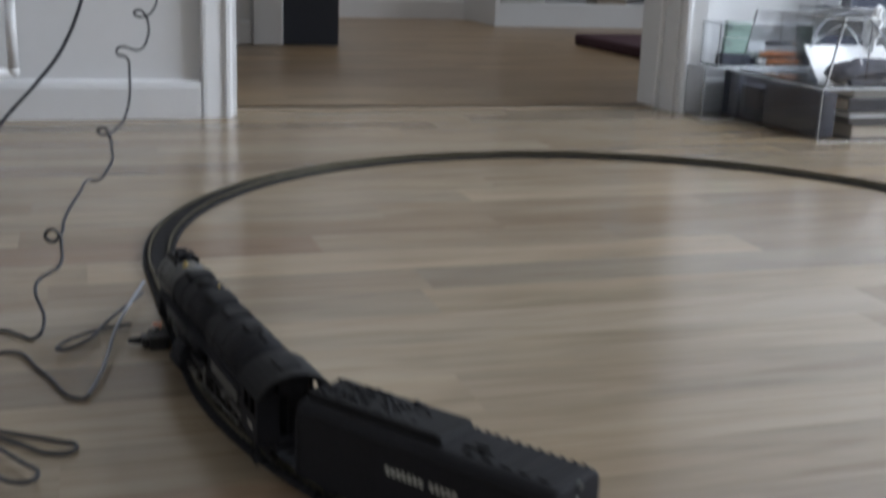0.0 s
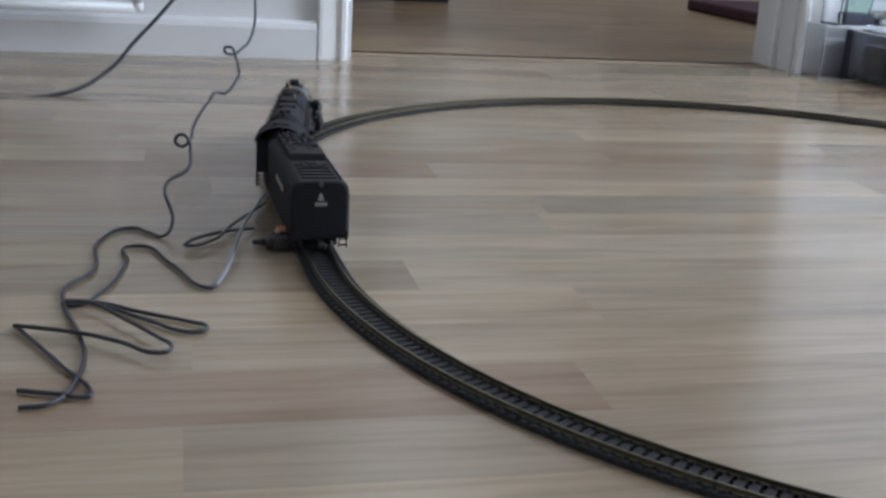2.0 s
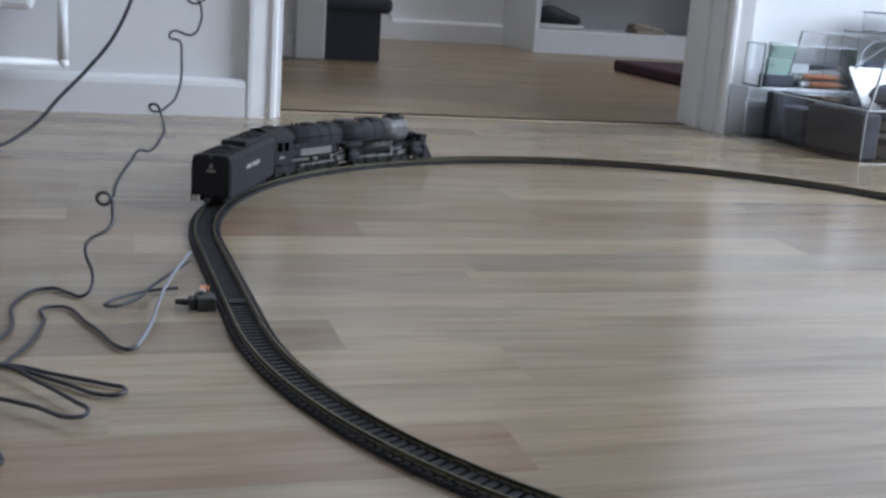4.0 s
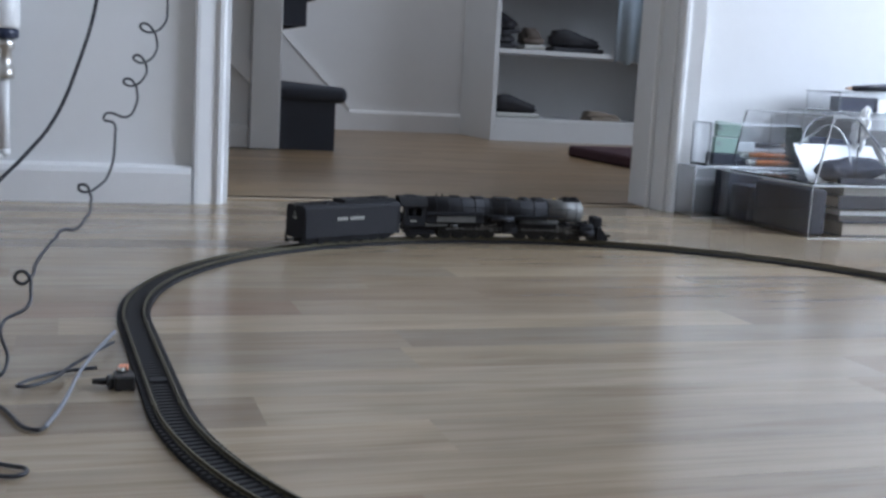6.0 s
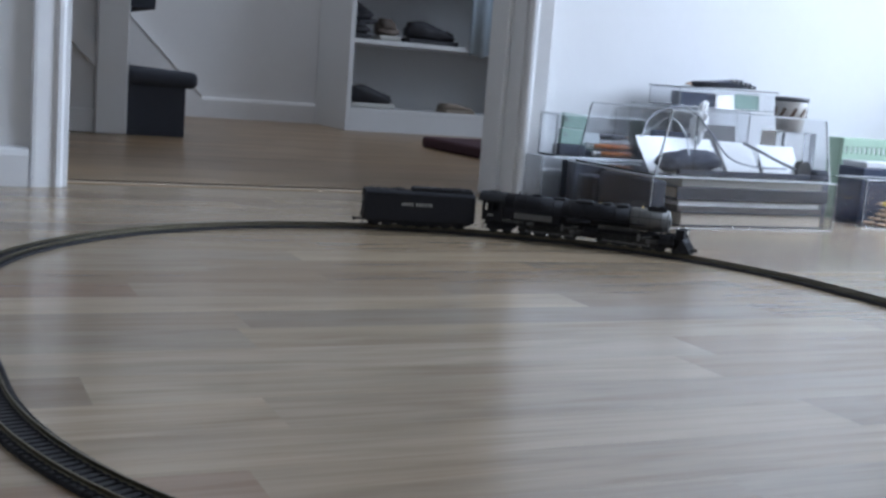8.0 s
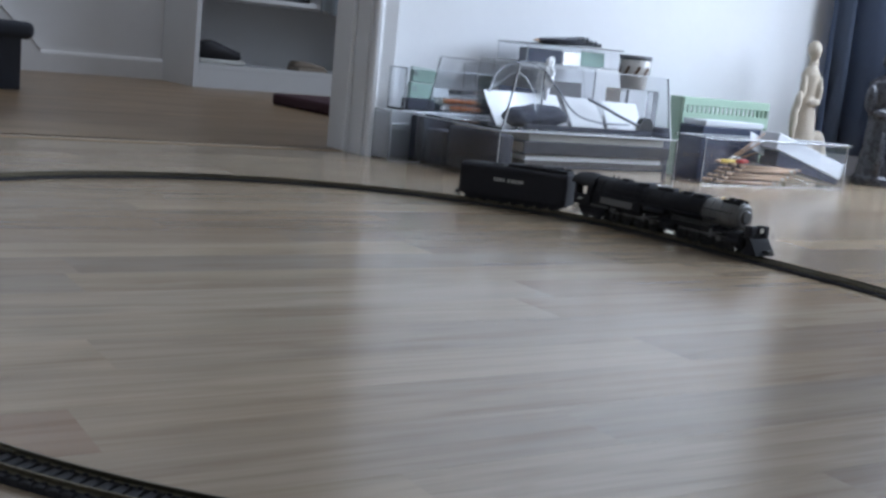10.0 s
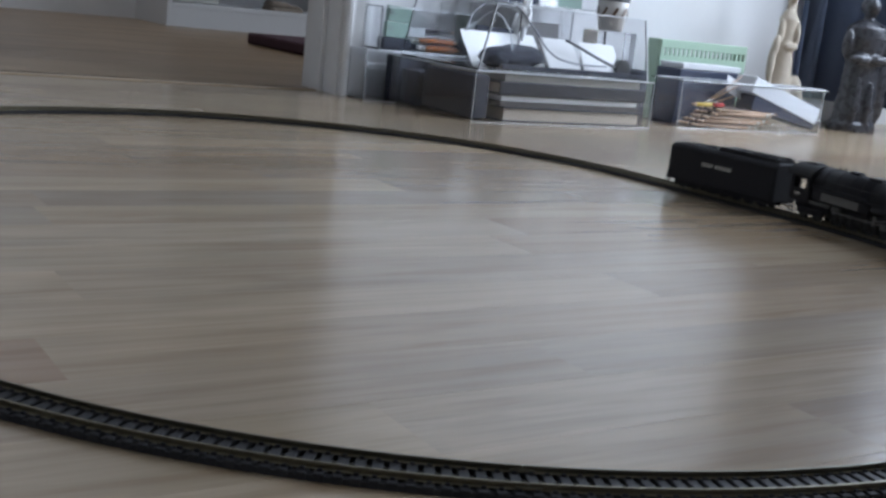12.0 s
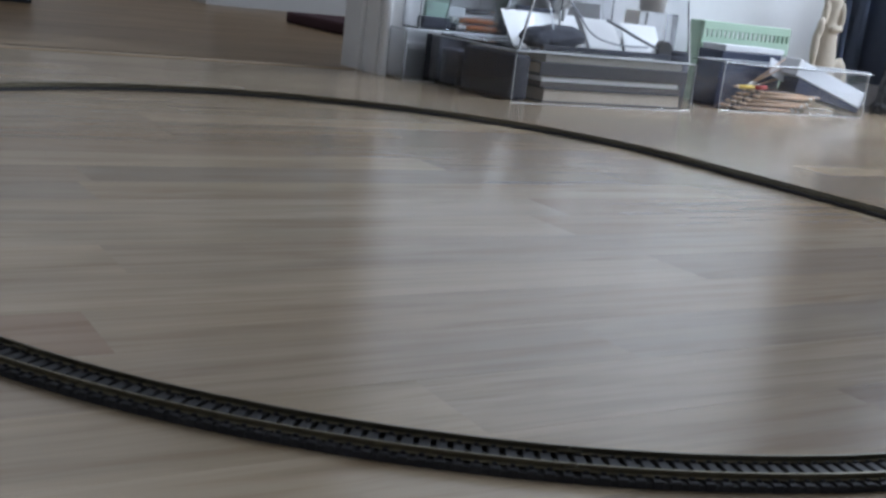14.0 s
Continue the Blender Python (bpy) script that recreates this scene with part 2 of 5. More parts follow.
def box(bm, x0, x1, y0, y1, z0, z1, bevel=0.0, m=None, seg=1):
    mm = Matrix.Translation(((x0 + x1) / 2, (y0 + y1) / 2, (z0 + z1) / 2)) @ Matrix.Diagonal((abs(x1 - x0), abs(y1 - y0), abs(z1 - z0), 1))
    if m is not None:
        mm = m @ mm
    vs = bmesh.ops.create_cube(bm, size=1, matrix=mm)["verts"]
    if bevel:
        es = list({e for v in vs for e in v.link_edges})
        bmesh.ops.bevel(bm, geom=es, offset=bevel, segments=seg, affect="EDGES", profile=0.5)
    return bm


def cyl(bm, p0, p1, r, r2=None, seg=16, caps=True):
    p0, p1 = Vector(p0), Vector(p1)
    d = p1 - p0
    m = Matrix.Translation((p0 + p1) / 2) @ d.to_track_quat("Z", "Y").to_matrix().to_4x4()
    vs = bmesh.ops.create_cone(bm, cap_ends=caps, segments=seg, radius1=r, radius2=r if r2 is None else r2, depth=d.length, matrix=m)["verts"]
    for f in {f for v in vs for f in v.link_faces}:
        f.smooth = len(f.verts) == 4
    return bm


def lathe(bm, profile, seg=20, m=None, squash=1.0):
    """Turns (radius, height) pairs round z."""
    m = m or Matrix()
    rings = []
    for r, z in profile:
        rings.append([bm.verts.new(m @ Vector((r * math.cos(a), r * squash * math.sin(a), z))) for a in [2 * math.pi * i / seg for i in range(seg)]])
    for a, b in zip(rings, rings[1:]):
        for i in range(seg):
            bm.faces.new((a[i], a[(i + 1) % seg], b[(i + 1) % seg], b[i])).smooth = True
    bm.faces.new(rings[0][::-1])
    bm.faces.new(rings[-1])
    return bm


def prism(bm, outline, d0, d1, m=None):
    """Extrudes a 2D outline, given as (x, z), along y from d0 to d1."""
    m = m or Matrix()
    a = [bm.verts.new(m @ Vector((x, d0, z))) for x, z in outline]
    b = [bm.verts.new(m @ Vector((x, d1, z))) for x, z in outline]
    n = len(a)
    for i in range(n):
        bm.faces.new((a[i], b[i], b[(i + 1) % n], a[(i + 1) % n]))
    bm.faces.new(a)
    bm.faces.new(b[::-1])
    bmesh.ops.recalc_face_normals(bm, faces=bm.faces[:])
    return bm


def ball(bm, c, rx, ry, rz, seg=12):
    m = Matrix.Translation(c) @ Matrix.Diagonal((rx, ry, rz, 1))
    vs = bmesh.ops.create_uvsphere(bm, u_segments=seg, v_segments=max(6, seg * 2 // 3), radius=1, matrix=m)["verts"]
    for f in {f for v in vs for f in v.link_faces}:
        f.smooth = True
    return bm


def B():
    return bmesh.new()


def cable(name, points, r, material, label="", category="", parent=None):
    cu = bpy.data.curves.new(name, "CURVE")
    cu.dimensions, cu.bevel_depth, cu.bevel_resolution, cu.use_fill_caps = "3D", r, 3, True
    sp = cu.splines.new("BEZIER")
    sp.bezier_points.add(len(points) - 1)
    for bp, p in zip(sp.bezier_points, points):
        bp.co, bp.handle_left_type, bp.handle_right_type = p, "AUTO", "AUTO"
    cu.resolution_u = 8
    cu.materials.append(material)
    ob = new(name, cu)
    if parent:
        ob.parent = parent
    return tagged(ob, label, category) if label else ob


def thing(name, label, category, m=None, group=""):
    ob = new(name)
    ob.empty_display_size = 0.02
    if m is not None:
        ob.matrix_basis = m
    return tagged(ob, label, category, group)


def structure(name, bm, material, label="", smooth=False):
    return tagged(link(name, bm, material, smooth), label, "", "", "structure")


# ---- the room and the hall ----
WALL_T = 0.135        # thickness of the wall with the doorway, its room face at y = 0
DOOR_L, DOOR_R = 0.008, 0.772
X0, X1, Y0, Y1, CEIL = -1.7, 2.38, -3.4, 2.43, 2.4


def wall_with_holes(name, label, x0, x1, y0, y1, holes, along="x", paint="wall"):
    """A wall slab with rectangular holes (from, to, bottom, top) along its length."""
    bm = B()
    a0, a1 = (x0, x1) if along == "x" else (y0, y1)

    def put(p, q, z0, z1):
        if q - p > 1e-4 and z1 - z0 > 1e-4:
            if along == "x":
                box(bm, p, q, y0, y1, z0, z1)
            else:
                box(bm, x0, x1, p, q, z0, z1)

    at = a0
    for h0, h1, z0, z1 in holes:
        put(at, h0, -0.02, CEIL)
        put(h0, h1, -0.02, z0)
        put(h0, h1, z1, CEIL)
        at = h1
    put(at, a1, -0.02, CEIL)
    return structure(name, bm, M[paint], label)


wall_with_holes("wall_north", "white painted wall with an open doorway to the hall", X0, X1, 0.0, WALL_T, [(DOOR_L - 0.012, DOOR_R + 0.012, -0.02, 2.05)])
wall_with_holes("wall_east", "white painted wall with a window", X1, X1 + 0.14, Y0, Y1, [(-1.6, -0.15, 0.3, 1.95), (0.6, 1.4, 0.3, 2.0)], "y")
wall_with_holes("wall_west", "unseen warm grey wall, toned down to cut bounced light", X0 - 0.12, X0, Y0, Y1, [], "y", "far_wall")
wall_with_holes("wall_south", "unseen warm grey wall, toned down to cut bounced light", X0 - 0.12, X1 + 0.14, Y0 - 0.12, Y0, [], "x", "far_wall")
wall_with_holes("wall_hall", "white painted hall wall", X0 - 0.12, X1 + 0.14, Y1, Y1 + 0.12, [])
# unseen opening added in the hall ceiling over the stairs, holding the fill lamp
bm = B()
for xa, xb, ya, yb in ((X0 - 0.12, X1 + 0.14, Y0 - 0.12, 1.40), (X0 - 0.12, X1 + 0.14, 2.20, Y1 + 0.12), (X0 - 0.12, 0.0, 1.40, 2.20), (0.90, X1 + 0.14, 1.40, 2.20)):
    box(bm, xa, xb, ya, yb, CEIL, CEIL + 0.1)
structure("ceiling", bm, M["ceiling"], "white painted ceiling with an unseen opening added for fill light")


def window(name, y0, y1, z0, z1, label, xw=X1):
    w = structure(name, box(B(), xw - 0.03, xw + 0.15, y0 - 0.03, y1 + 0.03, z0 - 0.035, z0), M["gloss"], label)
    for a, b, c, d in ((y0, y1, z0, z0 + 0.05), (y0, y1, z1 - 0.05, z1), (y0, y0 + 0.05, z0 + 0.05, z1 - 0.05), (y1 - 0.05, y1, z0 + 0.05, z1 - 0.05), ((y0 + y1) / 2 - 0.03, (y0 + y1) / 2 + 0.03, z0 + 0.05, z1 - 0.05)):
        part("window_frame", box(B(), xw + 0.05, xw + 0.11, a, b, c, d, 0.004), M["gloss"], w)
    p = part("pane", box(B(), xw + 0.078, xw + 0.082, y0 + 0.05, y1 - 0.05, z0 + 0.05, z1 - 0.05), M["glass"], w)
    p.visible_shadow = False


window("window_1", -1.6, -0.15, 0.3, 1.95, "white framed window with clear panes")
# unseen hall window, added as a place for the hall's fill lamp
window("window_2", 0.6, 1.4, 0.3, 2.0, "added hall window with a white frame, out of view")


def skirting(name, x0, x1, y, out, h, label, t=0.018):
    """A skirting board along x whose back is at y; out is -1 or 1."""
    o = [(0, 0), (t, 0), (t, h - 0.012), (t - 0.003, h - 0.004), (t - 0.009, h), (0, h)]
    bm = B()
    a = [bm.verts.new((x0, y + out * p, z)) for p, z in o]
    b = [bm.verts.new((x1, y + out * p, z)) for p, z in o]
    for i in range(len(o)):
        j = (i + 1) % len(o)
        bm.faces.new((a[i], a[j], b[j], b[i]))
    bm.faces.new(a[::-1])
    bm.faces.new(b)
    bmesh.ops.recalc_face_normals(bm, faces=bm.faces[:])
    return structure(name, bm, M["gloss"], label)


skirting("baseboard_left", X0, -0.049, 0.0, -1, 0.058, "white gloss skirting board along the wall")
skirting("baseboard_right", DOOR_R + 0.05, X1, 0.0, -1, 0.062, "white gloss skirting board along the wall")
skirting("baseboard_hall", 0.745, 1.186, Y1, -1, 0.075, "white gloss skirting board in the hall")


def casing(name, x, side, y, out):
    """A moulded architrave: x is the edge by the opening, side the way it runs from it, out the way it stands off the wall."""
    prof = [(0.0, 0.0), (0.0, 0.010), (0.004, 0.014), (0.010, 0.015), (0.014, 0.011), (0.018, 0.011), (0.040, 0.016), (0.045, 0.016), (0.047, 0.012), (0.047, 0.0)]
    bm = B()
    a = [bm.verts.new((x + side * p, y + out * q, 0.0)) for p, q in prof]
    b = [bm.verts.new((x + side * p, y + out * q, 2.09)) for p, q in prof]
    n = len(prof)
    for i in range(n):
        j = (i + 1) % n
        bm.faces.new((a[i], a[j], b[j], b[i]))
    bm.faces.new(a[::-1])
    bm.faces.new(b)
    bmesh.ops.recalc_face_normals(bm, faces=bm.faces[:])
    return structure(name, bm, M["gloss"], "white gloss moulded door casing, scuffed at the foot")


casing("trim_left", 0.0, -1, 0.0, -1)
casing("trim_right", DOOR_R + 0.004, 1, 0.0, -1)
casing("trim_hall_left", 0.0, -1, WALL_T, 1)
casing("trim_hall_right", DOOR_R + 0.004, 1, WALL_T, 1)
structure("trim_head", box(B(), -0.047, DOOR_R + 0.051, -0.016, -0.0005, 2.09, 2.14, 0.003), M["gloss"], "white gloss door head casing")
for nm, xa, xb, sa, sb in (("lining_left", -0.004, DOOR_L, DOOR_L, DOOR_L + 0.006), ("lining_right", DOOR_R, DOOR_R + 0.012, DOOR_R - 0.010, DOOR_R)):
    bm = box(B(), xa, xb, 0.002, WALL_T - 0.002, 0.0, 2.05)
    box(bm, sa, sb, 0.050, 0.085, 0.0, 2.05, 0.0015)
    structure("door_" + nm, bm, M["gloss"], "white gloss door lining with a stop bead")
structure("threshold", box(B(), DOOR_L, DOOR_R, 0.052, 0.074, 0.0, 0.002, 0.0006), M["strip"], "pale oak threshold strip in the doorway")


# ---- staircase, cupboard and mat in the hall ----
def staircase():
    st = thing("staircase", "white painted staircase with dark grey carpeted steps", "staircase", Matrix.Translation((0.29, 1.235, 0)))
    ox, oy = 0.29, 1.235
    part("newel_post", box(B(), 0.213 - ox, 0.292 - ox, 0, 0.08, 0, 1.1, 0.003), M["gloss"], st, "white painted newel post")
    edges = [0.462, 0.389, 0.16, -0.04, -0.24, -0.44, -0.64, -0.84]
    for i, e in enumerate(edges):
        z1 = 0.192 * (i + 1) + 0.055 if i else 0.168
        x_back = edges[i + 1] - 0.03 if i + 1 < len(edges) else e - 0.22
        y0 = 0.012 if i == 0 else 0.09
        # the second step is cut back under its nosing, so that the wall shows beneath it
        bm = box(B(), (0.2925 if i == 0 else x_back) - ox, e - 0.018 - ox, y0 + 0.004, 1.10, (0.330 if i == 1 else 0.192 * i + 0.055) if i else 0.0, z1 - 0.034)
        part("riser", bm, M["carpet"], st)
        bm = box(B(), (0.2925 if i == 0 else x_back) - ox, e + 0.014 - ox, y0 - 0.006, 1.10, z1 - 0.040, z1 + 0.004, 0.018, seg=4)
        part("tread", bm, M["carpet"], st, smooth=True)
    # closed outer string with the panel under it, and the wall string behind
    bm = prism(B(), [(0.2125 - ox, 0.0), (0.2125 - ox, 2.39), (-1.2 - ox, 2.39), (-1.2 - ox, 0.0)], 0.03, 0.05)
    part("side_panel", bm, M["gloss"], st)
    bm = prism(B(), [(0.213 - ox, 0.168), (0.213 - ox, 0.228), (-1.2 - ox, 1.62), (-1.2 - ox, 1.56)], 0.012, 0.0295)
    part("outer_string", bm, M["gloss"], st)
    part("skirt_board", box(B(), -1.2 - ox, 0.2125 - ox, 0.014, 0.0295, 0, 0.062, 0.003), M["gloss"], st)
    bm = prism(B(), [(0.745 - ox, 0.0), (0.745 - ox, 0.075), (-0.8 - ox, 1.62), (-0.8 - ox, 1.45), (0.66 - ox, 0.0)], 1.165, 1.193)
    part("wall_string", bm, M["gloss"], st)
    bm = prism(B(), [(0.745 - ox, 0.075), (0.745 - ox, 0.083), (-0.8 - ox, 1.628), (-0.8 - ox, 1.62)], 1.161, 1.193)
    part("string_cap", bm, M["gloss"], st)


staircase()


def shoe(name, m, length, material, label, sole=None, tall=1.0):
    t = thing(name, label, "shoe", m)
    bm = B()
    prof = [(0.0, 0.0), (0.0, 0.055), (0.04, 0.072), (0.11, 0.066), (0.17, 0.046), (0.235, 0.040), (0.262, 0.026), (0.268, 0.0)]
    k = length / 0.268
    prism(bm, [(x * k, z * tall) for x, z in prof], -0.036, 0.036)
    bmesh.ops.bevel(bm, geom=bm.edges[:], offset=0.013 * tall, segments=3, affect="EDGES")
    part("upper", bm, material, t, smooth=True)
    bm = box(B(), -0.004, length + 0.004, -0.038, 0.038, -0.012, 0.0045, 0.004)
    part("sole", bm, M[sole or "shoe_dark"], t)
    return t


def shoe_cabinet():
    x0, x1, y0, y1, h = 1.186, 1.97, 2.07, 2.425, 1.9
    c = thing("shoe_cabinet", "tall white open shoe cabinet against the hall wall", "cabinet", Matrix.Translation((x0, y0, 0)))
    w, d = x1 - x0, y1 - y0
    part("side_panel", box(B(), 0, 0.018, 0, d, 0, h, 0.001), M["cabinet"], c)
    part("side_panel", box(B(), w - 0.018, w, 0, d, 0, h, 0.001), M["cabinet"], c)
    part("back_panel", box(B(), 0.0185, w - 0.0185, d - 0.008, d, 0.0, h), M["cabinet"], c)
    part("plinth", box(B(), 0.0185, w - 0.0185, 0.001, 0.018, 0, 0.066), M["cabinet"], c)
    for z in (0.082, 0.327, 0.57, 0.82, 1.08, 1.34, 1.6, 1.9):
        part("shelf", box(B(), 0.0185, w - 0.0185, 0.0, d - 0.0085, z - 0.016, z, 0.001), M["cabinet"], c)


shoe_cabinet()
shoe("shoe", pose(1.235, 2.235, 0.341, 0, 0, -90), 0.15, M["shoe_dark"], "dark shoe standing on the cabinet shelf")
shoe("shoe", pose(1.245, 2.27, 0.393, 8, 0, -80), 0.14, M["shoe_dark"], "dark shoe lying on top of another")
shoe("shoe", pose(1.37, 2.24, 0.341, 0, 0, -100), 0.16, M["shoe_grey"], "brown grey shoe seen from its toe", "shoe_sole")
shoe("shoe", pose(1.43, 2.15, 0.341, 0, 0, 4), 0.20, M["shoe_dark"], "dark shoe lying sideways on the shelf")
shoe("shoe", pose(1.22, 2.14, 0.096, 0, 0, 2), 0.165, M["shoe_dark"], "dark shoe with a pale sole on the bottom shelf", "shoe_sole")
shoe("sandal", pose(1.60, 2.16, 0.090, 0, 0, 12), 0.13, M["shoe_tan"], "low tan sandal on the bottom shelf", "shoe_tan", 0.4)
bm = B()
n = 14
for i in range(n):
    a, b = 1.648 + 0.011 * i, 1.648 + 0.011 * (i + 1)
    da, db = 0.008 * math.sin(i * 1.1), 0.008 * math.sin((i + 1) * 1.1)
    vs = [bm.verts.new(p) for p in ((a, 2.052 + da, 0.30 + da), (b, 2.052 + db, 0.30 + db), (b, 2.056 + db, 0.9), (a, 2.056 + da, 0.9))]
    bm.faces.new(vs)
bmesh.ops.remove_doubles(bm, verts=bm.verts[:], dist=1e-5)
bmesh.ops.solidify(bm, geom=bm.faces[:], thickness=0.004)
tagged(link("hanging_cloth", bm, M["cloth"], True), "pale blue cloth hanging in front of the cabinet", "cloth")
tagged(link("door_mat", box(B(), 1.18, 1.78, 0.62, 1.36, 0.0, 0.033, 0.008, seg=2), M["rug"]), "thick burgundy door mat on the hall floor", "mat")

# ---- radiator and its pipe ----


def radiator():
    r = thing("radiator", "white panel radiator on the wall", "radiator", Matrix.Translation((-0.8, -0.07, 0.15)))
    bm = box(B(), -0.5, 0.447, -0.035, 0.03, 0.0, 0.55, 0.008, seg=2)
    part("panel", bm, M["gloss"], r)
    for x in (-0.35, 0.30):
        part("bracket", box(B(), x, x + 0.03, 0.0305, 0.0695, 0.1, 0.4), M["gloss"], r)


def radiator_valve():
    v = thing("radiator_valve", "chrome radiator valve with a white head on a painted pipe", "valve", Matrix.Translation((-0.316, -0.052, -0.004)))
    bm = cyl(B(), (0, 0, 0.082), (0, 0, 0.185), 0.0075)
    ball(bm, (0, 0, 0.079), 0.0088, 0.0088, 0.0088)
    cyl(bm, (0, 0, 0.077), (-0.5, 0.0, 0.077), 0.0075)
    part("pipe", bm, M["gloss"], v, "white painted pipe with an elbow", True)
    bm = lathe(B(), [(0.0125, 0.183), (0.0135, 0.186), (0.0135, 0.197), (0.0105, 0.199), (0.0105, 0.222), (0.0145, 0.225), (0.0145, 0.236), (0.012, 0.238)], 18)
    cyl(bm, (-0.008, 0, 0.211), (-0.022, 0, 0.211), 0.009)
    cyl(bm, (-0.02, 0, 0.211), (-0.0345, 0, 0.211), 0.0115, seg=6)
    part("body", bm, M["chrome"], v, "chrome valve body")
    part("collar", lathe(B(), [(0.013, 0.238), (0.020, 0.241), (0.020, 0.251), (0.017, 0.253)], 18), M["navy"], v, "dark blue collar")
    part("head", lathe(B(), [(0.020, 0.253), (0.022, 0.258), (0.021, 0.30), (0.016, 0.312), (0.004, 0.315)], 18), M["gloss"], v, "white thermostat head")


radiator()
radiator_valve()

# ---- cables ----
COIL = [(-0.325, -1.303, 0.0017), (-0.312, -1.300, 0.0017), (-0.302, -1.272, 0.0017), (-0.301, -1.237, 0.0017), (-0.305, -1.213, 0.0017), (-0.318, -1.160, 0.0017), (-0.320, -1.130, 0.0017), (-0.307, -1.098, 0.0017), (-0.306, -1.024, 0.0017), (-0.288, -0.996, 0.0017), (-0.274, -1.010, 0.0019), (-0.264, -1.0185, 0.0026), (-0.2585, -1.010, 0.0095), (-0.263, -0.985, 0.0310), (-0.247, -0.970, 0.0400), (-0.2455, -0.956, 0.0500), (-0.2465, -0.952, 0.0570), (-0.2515, -0.951, 0.0615), (-0.2565, -0.950, 0.0570), (-0.2515, -0.949, 0.0520), (-0.2460, -0.946, 0.0560), (-0.2435, -0.930, 0.0625), (-0.231, -0.885, 0.0750), (-0.224, -0.866, 0.0800), (-0.217, -0.862, 0.0790), (-0.208, -0.850, 0.0870), (-0.204, -0.800, 0.0940), (-0.2045, -0.750, 0.0965), (-0.2070, -0.746, 0.1020), (-0.2135, -0.744, 0.1015), (-0.2120, -0.743, 0.0970), (-0.2050, -0.740, 0.0960), (-0.1970, -0.730, 0.1000), (-0.189, -0.710, 0.1060), (-0.180, -0.630, 0.1400), (-0.181, -0.600, 0.1510), (-0.190, -0.582, 0.1540), (-0.187, -0.578, 0.1590), (-0.166, -0.570, 0.1560), (-0.157, -0.560, 0.1690), (-0.156, -0.550, 0.1820), (-0.1580, -0.546, 0.1890), (-0.1640, -0.544, 0.1945), (-0.1695, -0.543, 0.1920), (-0.1650, -0.541, 0.1875), (-0.1565, -0.538, 0.1885), (-0.147, -0.530, 0.1980), (-0.145, -0.520, 0.2070), (-0.1470, -0.518, 0.2135), (-0.1530, -0.516, 0.2195), (-0.1585, -0.515, 0.2175), (-0.1540, -0.513, 0.2125), (-0.1455, -0.510, 0.2130), (-0.135, -0.500, 0.2230), (-0.133, -0.490, 0.2380), (-0.1365, -0.488, 0.2470), (-0.1450, -0.486, 0.2545), (-0.1505, -0.485, 0.2525), (-0.1460, -0.483, 0.2465), (-0.1350, -0.480, 0.2465), (-0.123, -0.470, 0.2570), (-0.120, -0.460, 0.2710), (-0.122, -0.440, 0.3100), (-0.133, -0.420, 0.3670)]
THICK = [(-0.191, -0.300, 0.3110), (-0.197, -0.300, 0.2700), (-0.213, -0.310, 0.2130), (-0.244, -0.325, 0.1360), (-0.276, -0.340, 0.0940), (-0.308, -0.355, 0.0600), (-0.338, -0.375, 0.0270), (-0.388, -0.410, 0.0030), (-0.538, -0.450, 0.0026)]
LEADS = [
    ("grey", [(-0.187, -0.923, 0.0100), (-0.210, -1.019, 0.0080), (-0.224, -1.104, 0.0040), (-0.231, -1.129, 0.0018)], "wire_grey", "grey tinned wire"),
    ("b", [(-0.231, -1.129, 0.0018), (-0.235, -1.134, 0.0018), (-0.259, -1.083, 0.0018), (-0.285, -1.042, 0.0018), (-0.287, -1.076, 0.0018), (-0.301, -1.145, 0.0018), (-0.312, -1.162, 0.0018), (-0.319, -1.158, 0.0018), (-0.300, -1.158, 0.0018), (-0.277, -1.174, 0.0018), (-0.246, -1.194, 0.0018), (-0.239, -1.199, 0.0018), (-0.240, -1.208, 0.0018), (-0.249, -1.209, 0.0018), (-0.268, -1.192, 0.0018), (-0.300, -1.158, 0.0018)], "wire", "black wire"),
    ("d", [(-0.317, -1.162, 0.0046), (-0.306, -1.164, 0.0046), (-0.283, -1.194, 0.0046), (-0.264, -1.224, 0.0046), (-0.257, -1.237, 0.0046), (-0.261, -1.246, 0.0046), (-0.284, -1.229, 0.0046), (-0.305, -1.215, 0.0046), (-0.340, -1.201, 0.0046)], "wire", "black wire"),
    ("e", [(-0.341, -1.194, 0.0018), (-0.334, -1.207, 0.0018), (-0.312, -1.251, 0.0018), (-0.294, -1.288, 0.0018), (-0.295, -1.293, 0.0018), (-0.309, -1.289, 0.0018), (-0.328, -1.283, 0.0018)], "wire", "black wire"),
    ("g", [(-0.201, -1.008, 0.0046), (-0.222, -1.016, 0.0046), (-0.234, -1.025, 0.0046), (-0.248, -1.043, 0.0046), (-0.249, -1.051, 0.0046), (-0.234, -1.042, 0.0046), (-0.217, -1.000, 0.0046), (-0.188, -0.933, 0.0046)], "wire", "black wire"),
]
cable("coiled_wire", COIL, 0.00125, M["wire"], "thin black wire hanging in kinks and loops to the floor", "wire")
cable("power_cable", THICK, 0.0024, M["wire"], "thick black cable hanging in an arc to the floor", "cable")


# ---- the track: an oval of sectional track, 18 inch curves and two short straights ----
CX, CY, TURN, R, L = 0.2992, -0.9635, 2.2, 0.464, 0.2324
PERIMETER = 2 * math.pi * R + 2 * L
OVAL = pose(CX, CY, 0, 0, 0, TURN)
RAIL_TOP = 0.0062


